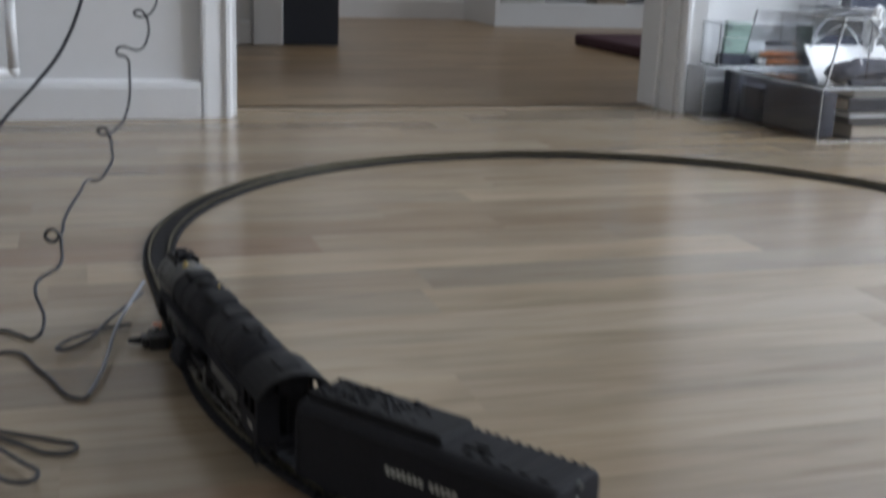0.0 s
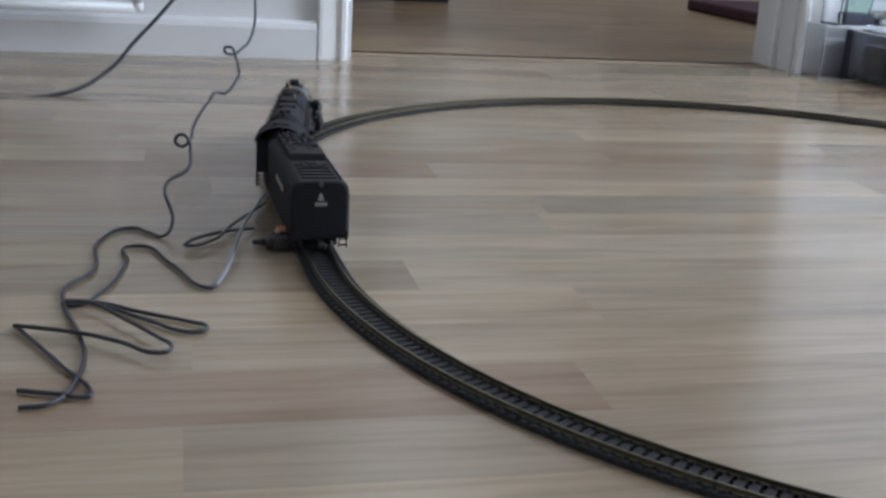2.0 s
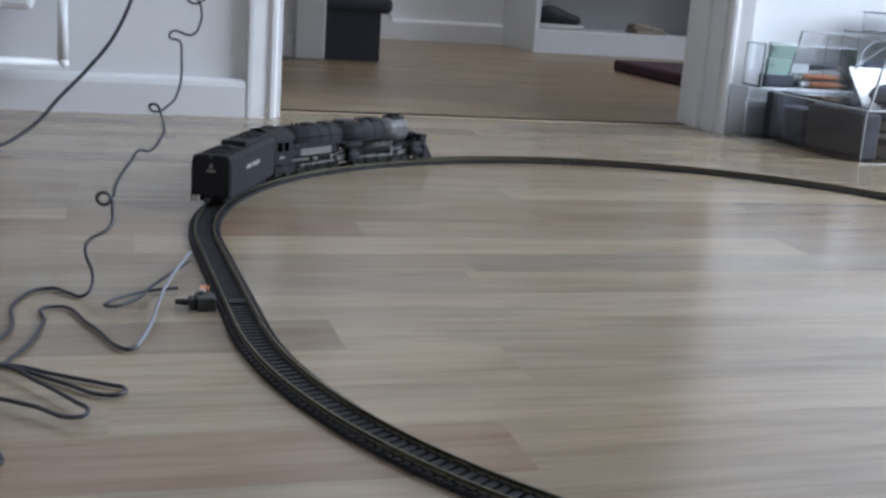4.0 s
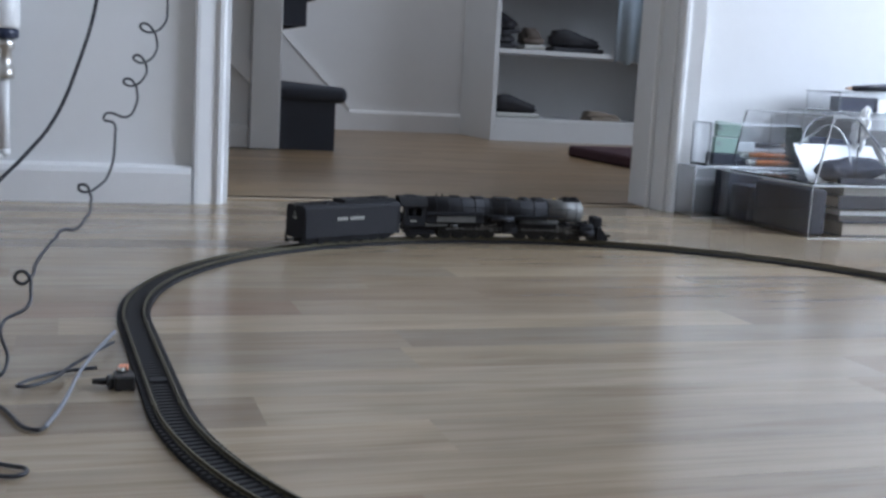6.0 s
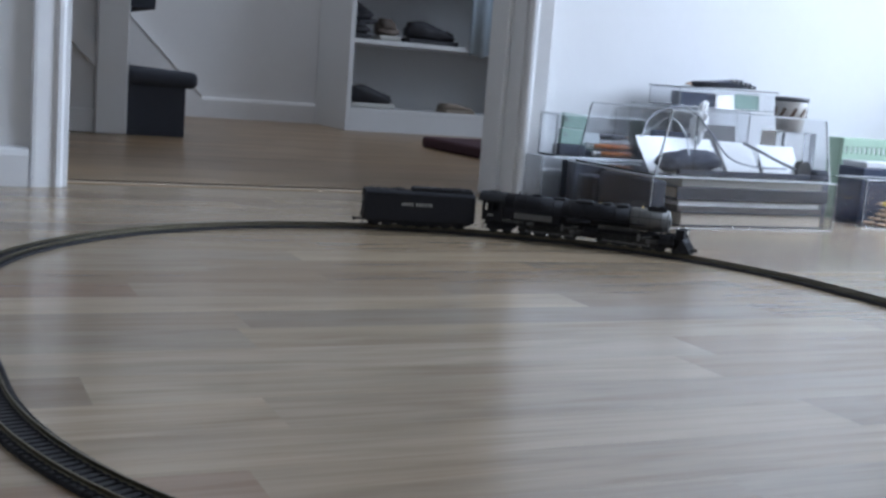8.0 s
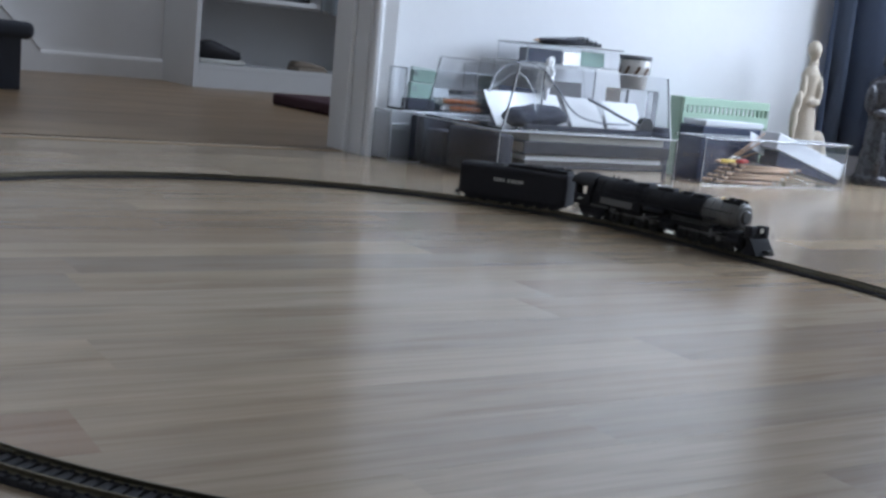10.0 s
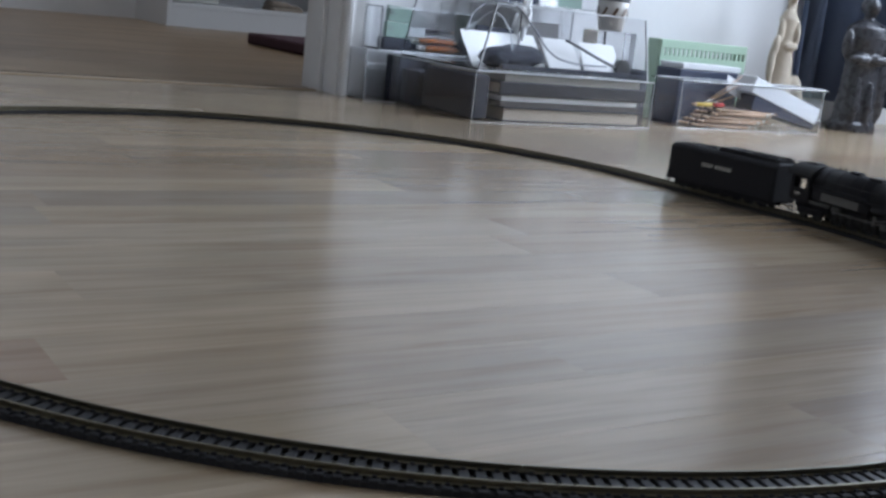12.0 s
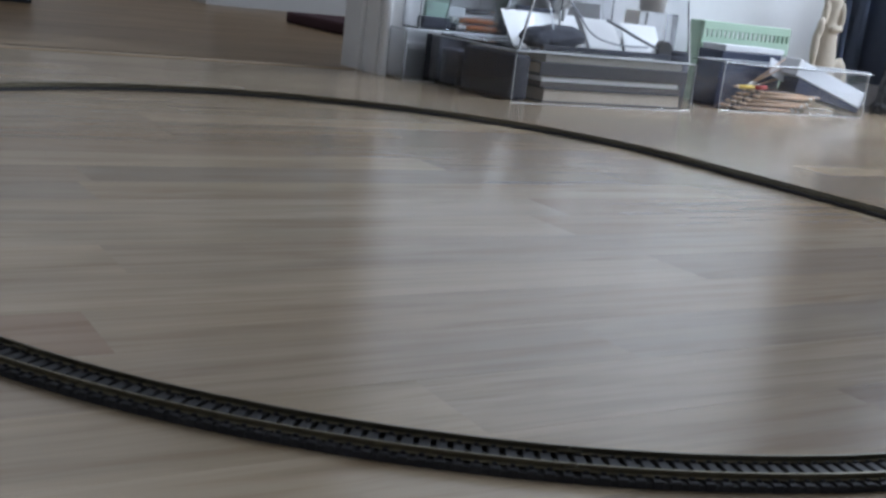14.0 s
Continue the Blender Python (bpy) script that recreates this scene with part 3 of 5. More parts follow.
def on_track(s):
    """Place and heading on the oval: s runs clockwise from the middle of the west straight."""
    s = s % PERIMETER
    if s > PERIMETER - L / 2:
        s -= PERIMETER
    if s <= L / 2:
        p, h = (-R, s), math.pi / 2
    elif s <= L / 2 + math.pi * R:
        a = math.pi - (s - L / 2) / R
        p, h = (R * math.cos(a), L / 2 + R * math.sin(a)), a - math.pi / 2
    elif s <= 1.5 * L + math.pi * R:
        p, h = (R, L / 2 - (s - L / 2 - math.pi * R)), -math.pi / 2
    else:
        a = -(s - 1.5 * L - math.pi * R) / R
        p, h = (R * math.cos(a), -L / 2 + R * math.sin(a)), a - math.pi / 2
    w = OVAL @ Vector((*p, 0))
    return w.xy, h + radians(TURN)


RAIL_PROFILE = [(-0.0013, 0.0034), (0.0013, 0.0034), (0.0004, 0.0040), (0.0004, 0.0053), (0.0006, 0.0055), (0.0006, 0.0062), (-0.0006, 0.0062), (-0.0006, 0.0055), (-0.0004, 0.0053), (-0.0004, 0.0040)]


def tie_mesh():
    bm = box(B(), -0.0022, 0.0022, -0.0137, 0.0137, 0.0, 0.0034, 0.0003)
    for y in (-0.0102, -0.0064, 0.0064, 0.0102):
        box(bm, -0.0009, 0.0009, y - 0.0006, y + 0.0006, 0.0033, 0.0043)
    me = bpy.data.meshes.new("sleeper")
    bm.to_mesh(me)
    bm.free()
    me.materials.append(M["tie"])
    return me


TIE = tie_mesh()


def track_section(length, radius, label, m):
    """One sectional track piece: starts at its origin, runs along x and bends to the right."""
    t = thing("track_section", label, "toy track", m, "sections of the toy railway oval")

    def at(d, off):
        if radius is None:
            return Vector((d, off, 0)), 0.0
        a = d / radius
        return Vector(((radius + off) * math.sin(a), -radius + (radius + off) * math.cos(a), 0)), -a

    n = round(length / 0.0068)
    for i in range(n):
        p, h = at((i + 0.5) * length / n, 0)
        ob = new("sleeper", TIE)
        ob.parent = t
        ob.matrix_basis = Matrix.Translation(p) @ Matrix.Rotation(h, 4, "Z")
    for off in (-0.0083, 0.0083):
        bm = B()
        rings = []
        k = 24 if radius else 2
        for i in range(k + 1):
            d = 0.0002 + (length - 0.0004) * i / k
            c, h = at(d, off)
            side = Vector((-math.sin(h), math.cos(h), 0))
            rings.append([bm.verts.new(c + side * u + Vector((0, 0, z))) for u, z in RAIL_PROFILE])
        for a, b in zip(rings, rings[1:]):
            for i in range(len(RAIL_PROFILE)):
                j = (i + 1) % len(RAIL_PROFILE)
                bm.faces.new((a[i], a[j], b[j], b[i]))
        bm.faces.new(rings[0])
        bm.faces.new(rings[-1][::-1])
        bmesh.ops.recalc_face_normals(bm, faces=bm.faces[:])
        part("rail", bm, M["rail"], t, "worn nickel rail")
    bm = B()
    for off in (-0.0083, 0.0083):
        box(bm, -0.005, 0.005, off - 0.0017, off + 0.0017, 0.0034, 0.0048, 0.0003)
    part("rail_joiner", bm, M["rail"], t)
    for off, half, top in ((-0.0112, 0.0020, 0.0024), (-0.0046, 0.0008, 0.0016), (0.0046, 0.0008, 0.0016), (0.0112, 0.0020, 0.0024)):
        bm = B()
        rings = []
        k = 16 if radius else 2
        for i in range(k + 1):
            c, h = at(length * i / k, off)
            side = Vector((-math.sin(h), math.cos(h), 0))
            rings.append([bm.verts.new(c + side * u + Vector((0, 0, z))) for u, z in ((-half, 0.0), (half, 0.0), (half, top), (-half, top))])
        for a, b in zip(rings, rings[1:]):
            for i in range(4):
                bm.faces.new((a[i], a[(i + 1) % 4], b[(i + 1) % 4], b[i]))
        bmesh.ops.recalc_face_normals(bm, faces=bm.faces[:])
        part("web", bm, M["tie"], t)
    return t


def section_pose(s):
    p, h = on_track(s)
    return Matrix.Translation((*p, 0)) @ Matrix.Rotation(h, 4, "Z")


ARC = math.pi * R / 6
curve = track_section(ARC, R, "curved piece of black sleepered toy track", section_pose(L / 2 + 1e-6))
for i in range(1, 6):
    copy_thing(curve, section_pose(L / 2 + i * ARC))
for i in range(6):
    copy_thing(curve, section_pose(1.5 * L + math.pi * R + i * ARC + 1e-6))
terminal_track = track_section(L, None, "straight piece of toy track with a wire terminal", section_pose(-L / 2 + 1e-6))
copy_thing(terminal_track, section_pose(L / 2 + math.pi * R + 1e-6))
tagged(terminal_track, "straight piece of black toy track beside the terminal clip")
part("contact_strip", box(B(), 0.050, 0.060, -0.0058, 0.0058, 0.0036, 0.0050, 0.0004), M["tie"], terminal_track, "dark contact strip between the rails")


def terminal_clip():
    m = section_pose(-0.062)
    c = thing("terminal_clip", "black terminal clip feeding wires to the track", "connector", m)
    bm = box(B(), -0.009, 0.009, 0.0156, 0.0285, 0.0, 0.0095, 0.001)
    box(bm, -0.006, 0.006, 0.0285, 0.033, 0.001, 0.008, 0.001)
    part("housing", bm, M["black"], c)
    bm = cyl(B(), (0.001, 0.033, 0.0045), (0.002, 0.042, 0.0045), 0.0026, 0.0018)
    part("strain_relief", bm, M["black"], c)
    part("screw", cyl(B(), (0.004, 0.024, 0.0098), (0.004, 0.024, 0.0125), 0.0022, seg=10), M["tyre"], c)
    bm = B()
    for i in range(3):
        cyl(bm, (0.006, 0.020 + 0.003 * i, 0.010), (0.0078, 0.0194 + 0.002 * i, 0.0140), 0.0008, seg=8)
    part("bare_wire", bm, M["copper"], c, "bare copper wire ends")


terminal_clip()
lead = thing("track_lead", "thin black and grey wires in tangled loops on the floor", "wire")
for nm, pts, mt, lb in LEADS:
    tagged(cable("strand", pts, 0.0012, M[mt], "", "", lead), lb)


# ---- the train ----
def wheelset(name, r, parent, x, z, driver=False, gauge=0.0083):
    """Two wheels on an axle; returns the mesh object, which turns about y."""
    bm = B()
    for s in (-1, 1):
        y = s * gauge
        if driver:
            k = 22
            for ra, rb, ya, yb in ((r, r - 0.0012, -0.0011, 0.0011), (r + 0.0007, r - 0.0012, -0.0014, -0.0009)):
                rings = []
                for rad, yy in ((ra, ya), (ra, yb), (rb, yb), (rb, ya)):
                    rings.append([bm.verts.new((rad * math.cos(2 * math.pi * i / k), y + s * yy, rad * math.sin(2 * math.pi * i / k))) for i in range(k)])
                for a, b in zip(rings, rings[1:] + rings[:1]):
                    for i in range(k):
                        bm.faces.new((a[i], a[(i + 1) % k], b[(i + 1) % k], b[i]))
            for i in range(8):
                a = 2 * math.pi * i / 8
                box(bm, 0.001, r - 0.001, y - 0.0006, y + 0.0006, -0.0006, 0.0006, m=Matrix.Rotation(a, 4, "Y"))
            cyl(bm, (0, y - 0.0015, 0), (0, y + 0.0015, 0), 0.0022, seg=10)
            cyl(bm, (0, y - s * 0.0009, 0), (0, y - s * 0.0006, 0), r - 0.001, seg=22)
            box(bm, -0.005, 0.005, y - 0.0008, y + 0.0008, -r + 0.001, -r * 0.62)
        else:
            cyl(bm, (0, y - 0.0011, 0), (0, y + 0.0011, 0), r, seg=18)
            cyl(bm, (0, y - s * 0.0014, 0), (0, y - s * 0.0009, 0), r + 0.0007, seg=18)
            cyl(bm, (0, y + s * 0.0010, 0), (0, y + s * 0.0016, 0), 0.0018, seg=8)
    cyl(bm, (0, -gauge, 0), (0, gauge, 0), 0.0011, seg=8)
    bmesh.ops.recalc_face_normals(bm, faces=bm.faces[:])
    ob = part(name, bm, M["wheel"], parent)
    ob.location = (x, 0, z)
    return ob


def same_mesh(ob, name, parent, x):
    c = new(name, ob.data)
    c.parent = parent
    c.location = (x, ob.location.y, ob.location.z)
    return c


DR, TR = 0.0098, 0.0056          # driver and truck wheel radius
rollers = []                     # (object, radius, x, z)
rods = []                        # (object, x, y, z, phase)


def bars(parent, y, x0, z0, h, groups, side, name="lettering"):
    """Unreadably small lettering as pale bars on a vertical side."""
    bm = B()
    x = x0
    for count in groups:
        for _ in range(count):
            box(bm, x, x + h * 0.4, y, y + side * 0.0003, z0, z0 + h)
            x += h * 0.78
        x += h * 0.7
    return part(name, bm, M["letter"], parent, "pale painted lettering")


def tender():
    t = thing("tender", "black model tender with pale lettering, coupled behind the locomotive", "toy train")
    ln, w = 0.150, 0.0192
    # body with round shoulders, drawn in at both ends
    def section(inset, drop):
        h, r = 0.0489 - drop, 0.0070
        half = [(w - inset, 0.0095)] + [(w - inset - r + r * math.cos(k), h - r + r * math.sin(k)) for k in [radians(15 * j) for j in range(7)]]
        return half + [(-y, z) for y, z in half[::-1]]

    bm = B()
    rings = [[bm.verts.new((x, y, z)) for y, z in section(i, d)] for x, i, d in ((0.0, 0.0016, 0.0012), (0.0006, 0.0006, 0.0005), (0.002, 0.0, 0.0), (ln - 0.002, 0.0, 0.0), (ln - 0.0005, 0.0006, 0.0005), (ln, 0.0016, 0.0012))]
    for p, q in zip(rings, rings[1:]):
        for i in range(len(p)):
            j = (i + 1) % len(p)
            bm.faces.new((p[i], p[j], q[j], q[i]))
    bm.faces.new(rings[0][::-1])
    bm.faces.new(rings[-1])
    bmesh.ops.recalc_face_normals(bm, faces=bm.faces[:])
    part("body", bm, M["loco"], t, "black tender body with rounded shoulders")
    for sd in (-1, 1):
        part("edge_rail", box(B(), 0.006, 0.148, sd * 0.0192 - 0.0003, sd * 0.0192 + 0.0003, 0.0434, 0.0442), M["loco_top"], t, "thin bead along the shoulder")
    for i in range(5):
        part("deck_rib", box(B(), 0.008 + i * 0.0098, 0.0135 + i * 0.0098, -0.0116, 0.0116, 0.0488, 0.0498, 0.0003), M["loco_top"], t)
    for i in range(12):
        part("edge_bracket", box(B(), 0.005 + i * 0.0058, 0.0066 + i * 0.0058, -0.0150, -0.0136, 0.0462, 0.0496, 0.0002), M["loco"], t)
    part("water_hatch", box(box(B(), 0.040, 0.056, -0.007, 0.007, 0.0488, 0.0506, 0.0006), 0.044, 0.052, -0.004, 0.004, 0.0505, 0.0516, 0.0005), M["loco_top"], t, "raised water hatch")
    bm = prism(B(), [(0.064, 0.0484), (0.066, 0.0536), (0.110, 0.0530), (0.147, 0.0526), (0.147, 0.0484)], -0.0128, 0.0128)
    bmesh.ops.bevel(bm, geom=bm.edges[:], offset=0.0008, segments=2, affect="EDGES")
    part("coal_bunker", bm, M["loco_top"], t, "raised dark coal bunker")
    bm = B()
    rnd = random.Random(4)
    for i in range(90):
        q = rnd.uniform(0.0012, 0.0026)
        box(bm, -q / 2, q / 2, -q / 2, q / 2, -q / 2, q / 2, m=pose(rnd.uniform(0.084, 0.145), rnd.uniform(-0.0105, 0.0105), 0.0527 + 0.0006 * rnd.random(), rnd.uniform(0, 90), rnd.uniform(0, 90), rnd.uniform(0, 90)))
    tagged(part("coal_load", bm, M["loco"], t), "", "", "", "stuff")
    bm = box(B(), 0.008, 0.146, -0.0125, 0.0125, 0.0062, 0.0096)
    for x in (0.012, 0.030, 0.050, 0.066, 0.082, 0.098, 0.114, 0.132):
        for s in (-1, 1):
            box(bm, x - 0.005, x + 0.005, s * 0.0118 - 0.0012, s * 0.0118 + 0.0012, 0.0022, 0.0085, 0.0006)
    for s in (-1, 1):
        box(bm, 0.010, 0.140, s * 0.0118 - 0.0008, s * 0.0118 + 0.0008, 0.0040, 0.0095)
    part("frame", bm, M["loco"], t, "black truck frames")
    first = None
    for x in (0.016, 0.034, 0.058, 0.076, 0.094, 0.112, 0.130):
        ob = wheelset("wheelset", TR, t, x, TR) if first is None else same_mesh(first, "wheelset", t, x)
        first = first or ob
        rollers.append((ob, TR, x, TR))
    for s in (-1, 1):
        bars(t, s * 0.0192, 0.050, 0.0293, 0.0042, (5, 7), s)
        bm = B()
        for x in (0.0025, 0.1465):
            cyl(bm, (x, s * 0.0196, 0.008), (x, s * 0.0196, 0.040), 0.0003, seg=6)
        part("grab_iron", bm, M["loco_top"], t)
    bm = B()
    for i in range(4):
        box(bm, -0.0003, 0.0, -0.004 + i * 0.0021, -0.0026 + i * 0.0021, 0.0318, 0.0344)
    part("number_plate", bm, M["letter"], t, "pale painted number bars")
    bm = B()
    for k in range(4):
        box(bm, -0.0003, 0.0, -0.0020 + 0.0004 * k, 0.0020 - 0.0004 * k, 0.0358 + 0.0013 * k, 0.0367 + 0.0013 * k)
    part("emblem", bm, M["letter"], t, "small pale painted emblem")
    part("rear_lamp", cyl(B(), (-0.001, 0, 0.0468), (0.001, 0, 0.0468), 0.0017, seg=12), M["graphite"], t)
    for s in (-1, 1):
        bm = B()
        for z in (0.0045, 0.0085, 0.0125):
            box(bm, -0.0012, 0.0, s * 0.0155 - 0.0026, s * 0.0155 + 0.0026, z, z + 0.0008)
        box(bm, -0.0012, -0.0006, s * 0.0181 - 0.0004, s * 0.0181 + 0.0004, 0.003, 0.015)
        box(bm, -0.0012, -0.0006, s * 0.0129 - 0.0004, s * 0.0129 + 0.0004, 0.003, 0.015)
        part("step_ladder", bm, M["loco_top"], t)
    bm = box(B(), -0.010, 0.006, -0.0014, 0.0014, 0.0060, 0.0085, 0.0004)
    box(bm, -0.013, -0.009, -0.0026, 0.0026, 0.0048, 0.0092, 0.0008)
    part("coupler", bm, M["wheel"], t, "metal knuckle coupler")
    part("drawbar", box(B(), 0.148, 0.160, -0.0015, 0.0015, 0.0062, 0.0078), M["tyre"], t, "bright metal drawbar")
    return t


def engine_unit(parent, x0, label_side):
    """Running gear under the parent: four driver axles, cylinders, rods and frame."""
    xs = [x0 + 0.0205 * i for i in range(4)]
    bm = box(B(), x0 - 0.010, x0 + 0.098, -0.0062, 0.0062, 0.0060, 0.0155)
    for s in (-1, 1):
        box(bm, x0 - 0.006, x0 + 0.078, s * 0.0118 - 0.0006, s * 0.0118 + 0.0006, 0.0165, 0.0215)
    for x in xs:
        box(bm, x - 0.004, x + 0.004, -0.0060, 0.0060, 0.0045, 0.0080)
    frame_ob = part("frame", bm, M["loco"], parent)
    first = None
    for x in xs:
        ob = wheelset("driver_wheelset", DR, parent, x, DR, True) if first is None else same_mesh(first, "driver_wheelset", parent, x)
        first = first or ob
        rollers.append((ob, DR, x, DR))
    for s, ph in ((-1, 0.0), (1, math.pi / 2)):
        bm = B()
        box(bm, xs[0] - 0.002, xs[3] + 0.002, -0.0005, 0.0005, -0.0009, 0.0009, 0.0002)
        for x in xs:
            cyl(bm, (x, -0.0008, 0), (x, 0.0008, 0), 0.0019, seg=10)
        rod = part("side_rod", bm, M["rod"], parent, "dull steel side rod")
        rods.append((rod, 0.0, s * 0.0108, DR, ph))
        cx_ = x0 + 0.088
        bm = cyl(B(), (cx_ - 0.010, s * 0.0140, 0.0125), (cx_ + 0.010, s * 0.0140, 0.0125), 0.0056, seg=16)
        cyl(bm, (cx_ - 0.009, s * 0.0135, 0.0205), (cx_ + 0.009, s * 0.0135, 0.0205), 0.0038, seg=14)
        box(bm, cx_ - 0.008, cx_ + 0.008, s * 0.0140 - 0.0045, s * 0.0140 + 0.0045, 0.0115, 0.0205, 0.0006)
        cyl(bm, (cx_ + 0.010, s * 0.0140, 0.0125), (cx_ + 0.0115, s * 0.0140, 0.0125), 0.0040, seg=12)
        part("cylinder", bm, M["loco"], parent, "black steam cylinder")
        bm = cyl(B(), (cx_ - 0.010, s * 0.0138, 0.0115), (cx_ - 0.026, s * 0.0138, 0.0112), 0.0006, seg=8)
        box(bm, cx_ - 0.028, cx_ - 0.022, s * 0.0138 - 0.001, s * 0.0138 + 0.001, 0.0095, 0.0130, 0.0002)
        box(bm, cx_ - 0.030, cx_ - 0.010, s * 0.0138 - 0.0007, s * 0.0138 + 0.0007, 0.0140, 0.0151)
        part("crosshead", bm, M["rod"], parent, "dull steel crosshead and guide bars")
        bm = box(B(), cx_ - 0.040, cx_ - 0.036, s * 0.0125 - 0.0005, s * 0.0125 + 0.0005, 0.0110, 0.0205, 0.0002)
        box(bm, -0.012, 0.012, s * 0.0128 - 0.0004, s * 0.0128 + 0.0004, -0.0007, 0.0007, m=pose(cx_ - 0.028, 0, 0.0175, 0, -10, 0))
        part("valve_gear", bm, M["rod"], parent, "dull steel valve gear link")
    return frame_ob


def locomotive():
    t = thing("locomotive", "black articulated model steam locomotive with a grey smokebox", "toy train")
    zc, rb = 0.0384, 0.0154
    axis = lambda x: (x, 0, zc)
    bm = cyl(B(), axis(0.028), axis(0.110), 0.0160, 0.0160, 28)
    cyl(bm, axis(0.110), axis(0.118), 0.0160, rb, 28, False)
    cyl(bm, axis(0.118), axis(0.200), rb, rb, 28)
    part("boiler", bm, M["loco"], t, "black boiler barrel", False)
    for x in (0.045, 0.062, 0.080, 0.098):
        part("boiler_band", cyl(B(), axis(x - 0.0007), axis(x + 0.0007), 0.0163, seg=28), M["loco_top"], t)
    for x in (0.120, 0.140, 0.160, 0.180, 0.1995):
        part("boiler_band", cyl(B(), axis(x - 0.0007), axis(x + 0.0007), rb + 0.0003, seg=28), M["loco_top"], t)
    bm = cyl(B(), axis(0.2004), axis(0.248), rb - 0.0004, seg=28)
    cyl(bm, axis(0.248), axis(0.2505), rb - 0.0006, rb - 0.004, 28)
    part("smokebox", bm, M["smokebox"], t, "silver grey smokebox")
    part("smokebox_door", cyl(B(), axis(0.2505), axis(0.2525), 0.0085, 0.006, 24), M["graphite"], t, "dark grey smokebox door")
    for x in (0.212, 0.226, 0.240):
        part("rivet_band", cyl(B(), axis(x - 0.0004), axis(x + 0.0004), rb - 0.0001, seg=28), M["graphite"], t)
    # firebox sides and ash pan
    bm = box(B(), 0.030, 0.110, -0.0166, 0.0166, 0.0205, 0.0370, 0.002)
    part("firebox", bm, M["loco"], t)
    for s in (-1, 1):
        part("firebox_panel", box(B(), 0.046, 0.098, s * 0.0166, s * 0.0172, 0.0225, 0.0305, 0.0), M["smokebox"], t, "pale grey lower firebox side")
    bm = box(B(), 0.040, 0.104, -0.0105, 0.0105, 0.0155, 0.0208, 0.001)
    part("ash_pan", bm, M["loco"], t)
    # cab with curved roof
    for s in (-1, 1):
        bm = B()
        y0, y1 = (s * 0.0192, s * 0.0184)
        box(bm, 0.002, 0.030, min(y0, y1), max(y0, y1), 0.0175, 0.0300)
        box(bm, 0.002, 0.030, min(y0, y1), max(y0, y1), 0.0400, 0.0434)
        for xa, xb in ((0.002, 0.006), (0.014, 0.0165), (0.0245, 0.030)):
            box(bm, xa, xb, min(y0, y1), max(y0, y1), 0.0299, 0.0401)
        part("cab_side", bm, M["loco"], t, "black cab side with open windows")
        part("cab_rear_panel", box(B(), 0.002, 0.003, s * 0.0130 - 0.0056, s * 0.0130 + 0.0056, 0.0176, 0.0430), M["loco"], t)
    part("cab_front", box(B(), 0.0285, 0.030, -0.0178, 0.0178, 0.0175, 0.0440), M["loco"], t)
    # panel added along the cab's middle, keeps the bright floor out of the windows
    part("backhead", box(B(), 0.006, 0.0284, -0.0012, 0.0012, 0.0178, 0.0500), M["loco"], t)
    part("cab_floor", box(B(), 0.002, 0.030, -0.0186, 0.0186, 0.0165, 0.0177), M["loco"], t)
    part("cab_lintel", box(B(), 0.002, 0.003, -0.0075, 0.0075, 0.0420, 0.0500), M["loco"], t)
    o = []
    for k in range(13):
        a = radians(20 + 140 * k / 12)
        o.append((0.0206 * math.cos(a) / math.cos(radians(20)), 0.0368 + 0.0180 * math.sin(a)))
    bm = B()
    ra = [[bm.verts.new((x, y, z)) for y, z in o] for x in (-0.004, 0.032)]
    rb2 = [[bm.verts.new((x, y * 0.96, z - 0.0010)) for y, z in o] for x in (-0.004, 0.032)]
    for i in range(12):
        bm.faces.new((ra[0][i], ra[0][i + 1], ra[1][i + 1], ra[1][i]))
        bm.faces.new((rb2[0][i + 1], rb2[0][i], rb2[1][i], rb2[1][i + 1]))
        for k in (0, 1):
            bm.faces.new((ra[k][i], rb2[k][i], rb2[k][i + 1], ra[k][i + 1]))
    bmesh.ops.recalc_face_normals(bm, faces=bm.faces[:])
    part("cab_roof", bm, M["loco_top"], t, "arched dark grey cab roof")
    part("roof_hatch", box(B(), 0.006, 0.020, -0.006, 0.006, 0.0540, 0.0556, 0.0005), M["loco_top"], t)
    for s in (-1, 1):
        bars(t, s * 0.0192, 0.010, 0.0225, 0.0026, (4,), s, "cab_number")
        bm = box(B(), 0.034, 0.222, s * 0.0150 - 0.0040, s * 0.0150 + 0.0040, 0.0318, 0.0327)
        part("running_board", bm, M["loco"], t)
        bm = B()
        cyl(bm, (0.036, s * 0.0172, 0.0430), (0.246, s * 0.0164, 0.0420), 0.00035, seg=6)
        for x in (0.05, 0.08, 0.11, 0.14, 0.17, 0.20, 0.23):
            cyl(bm, (x, s * 0.0148, 0.0425), (x, s * 0.0170, 0.0425), 0.0004, seg=6)
        part("handrail", bm, M["loco_top"], t)
        bm = cyl(B(), (0.118, s * 0.0172, 0.0280), (0.150, s * 0.0172, 0.0280), 0.0033, seg=14)
        part("air_tank", bm, M["loco"], t)
        bm = B()
        for k in range(5):
            z = 0.0225 + 0.0012 * k
            cyl(bm, (0.160, s * 0.0165, z), (0.214, s * 0.0165, z), 0.0004, seg=6)
        part("cooling_pipe", bm, M["graphite"], t)
        bm = cyl(B(), (0.224, s * 0.0100, 0.0250), (0.232, s * 0.0130, 0.0195), 0.0019, seg=10)
        part("steam_pipe", bm, M["loco"], t)
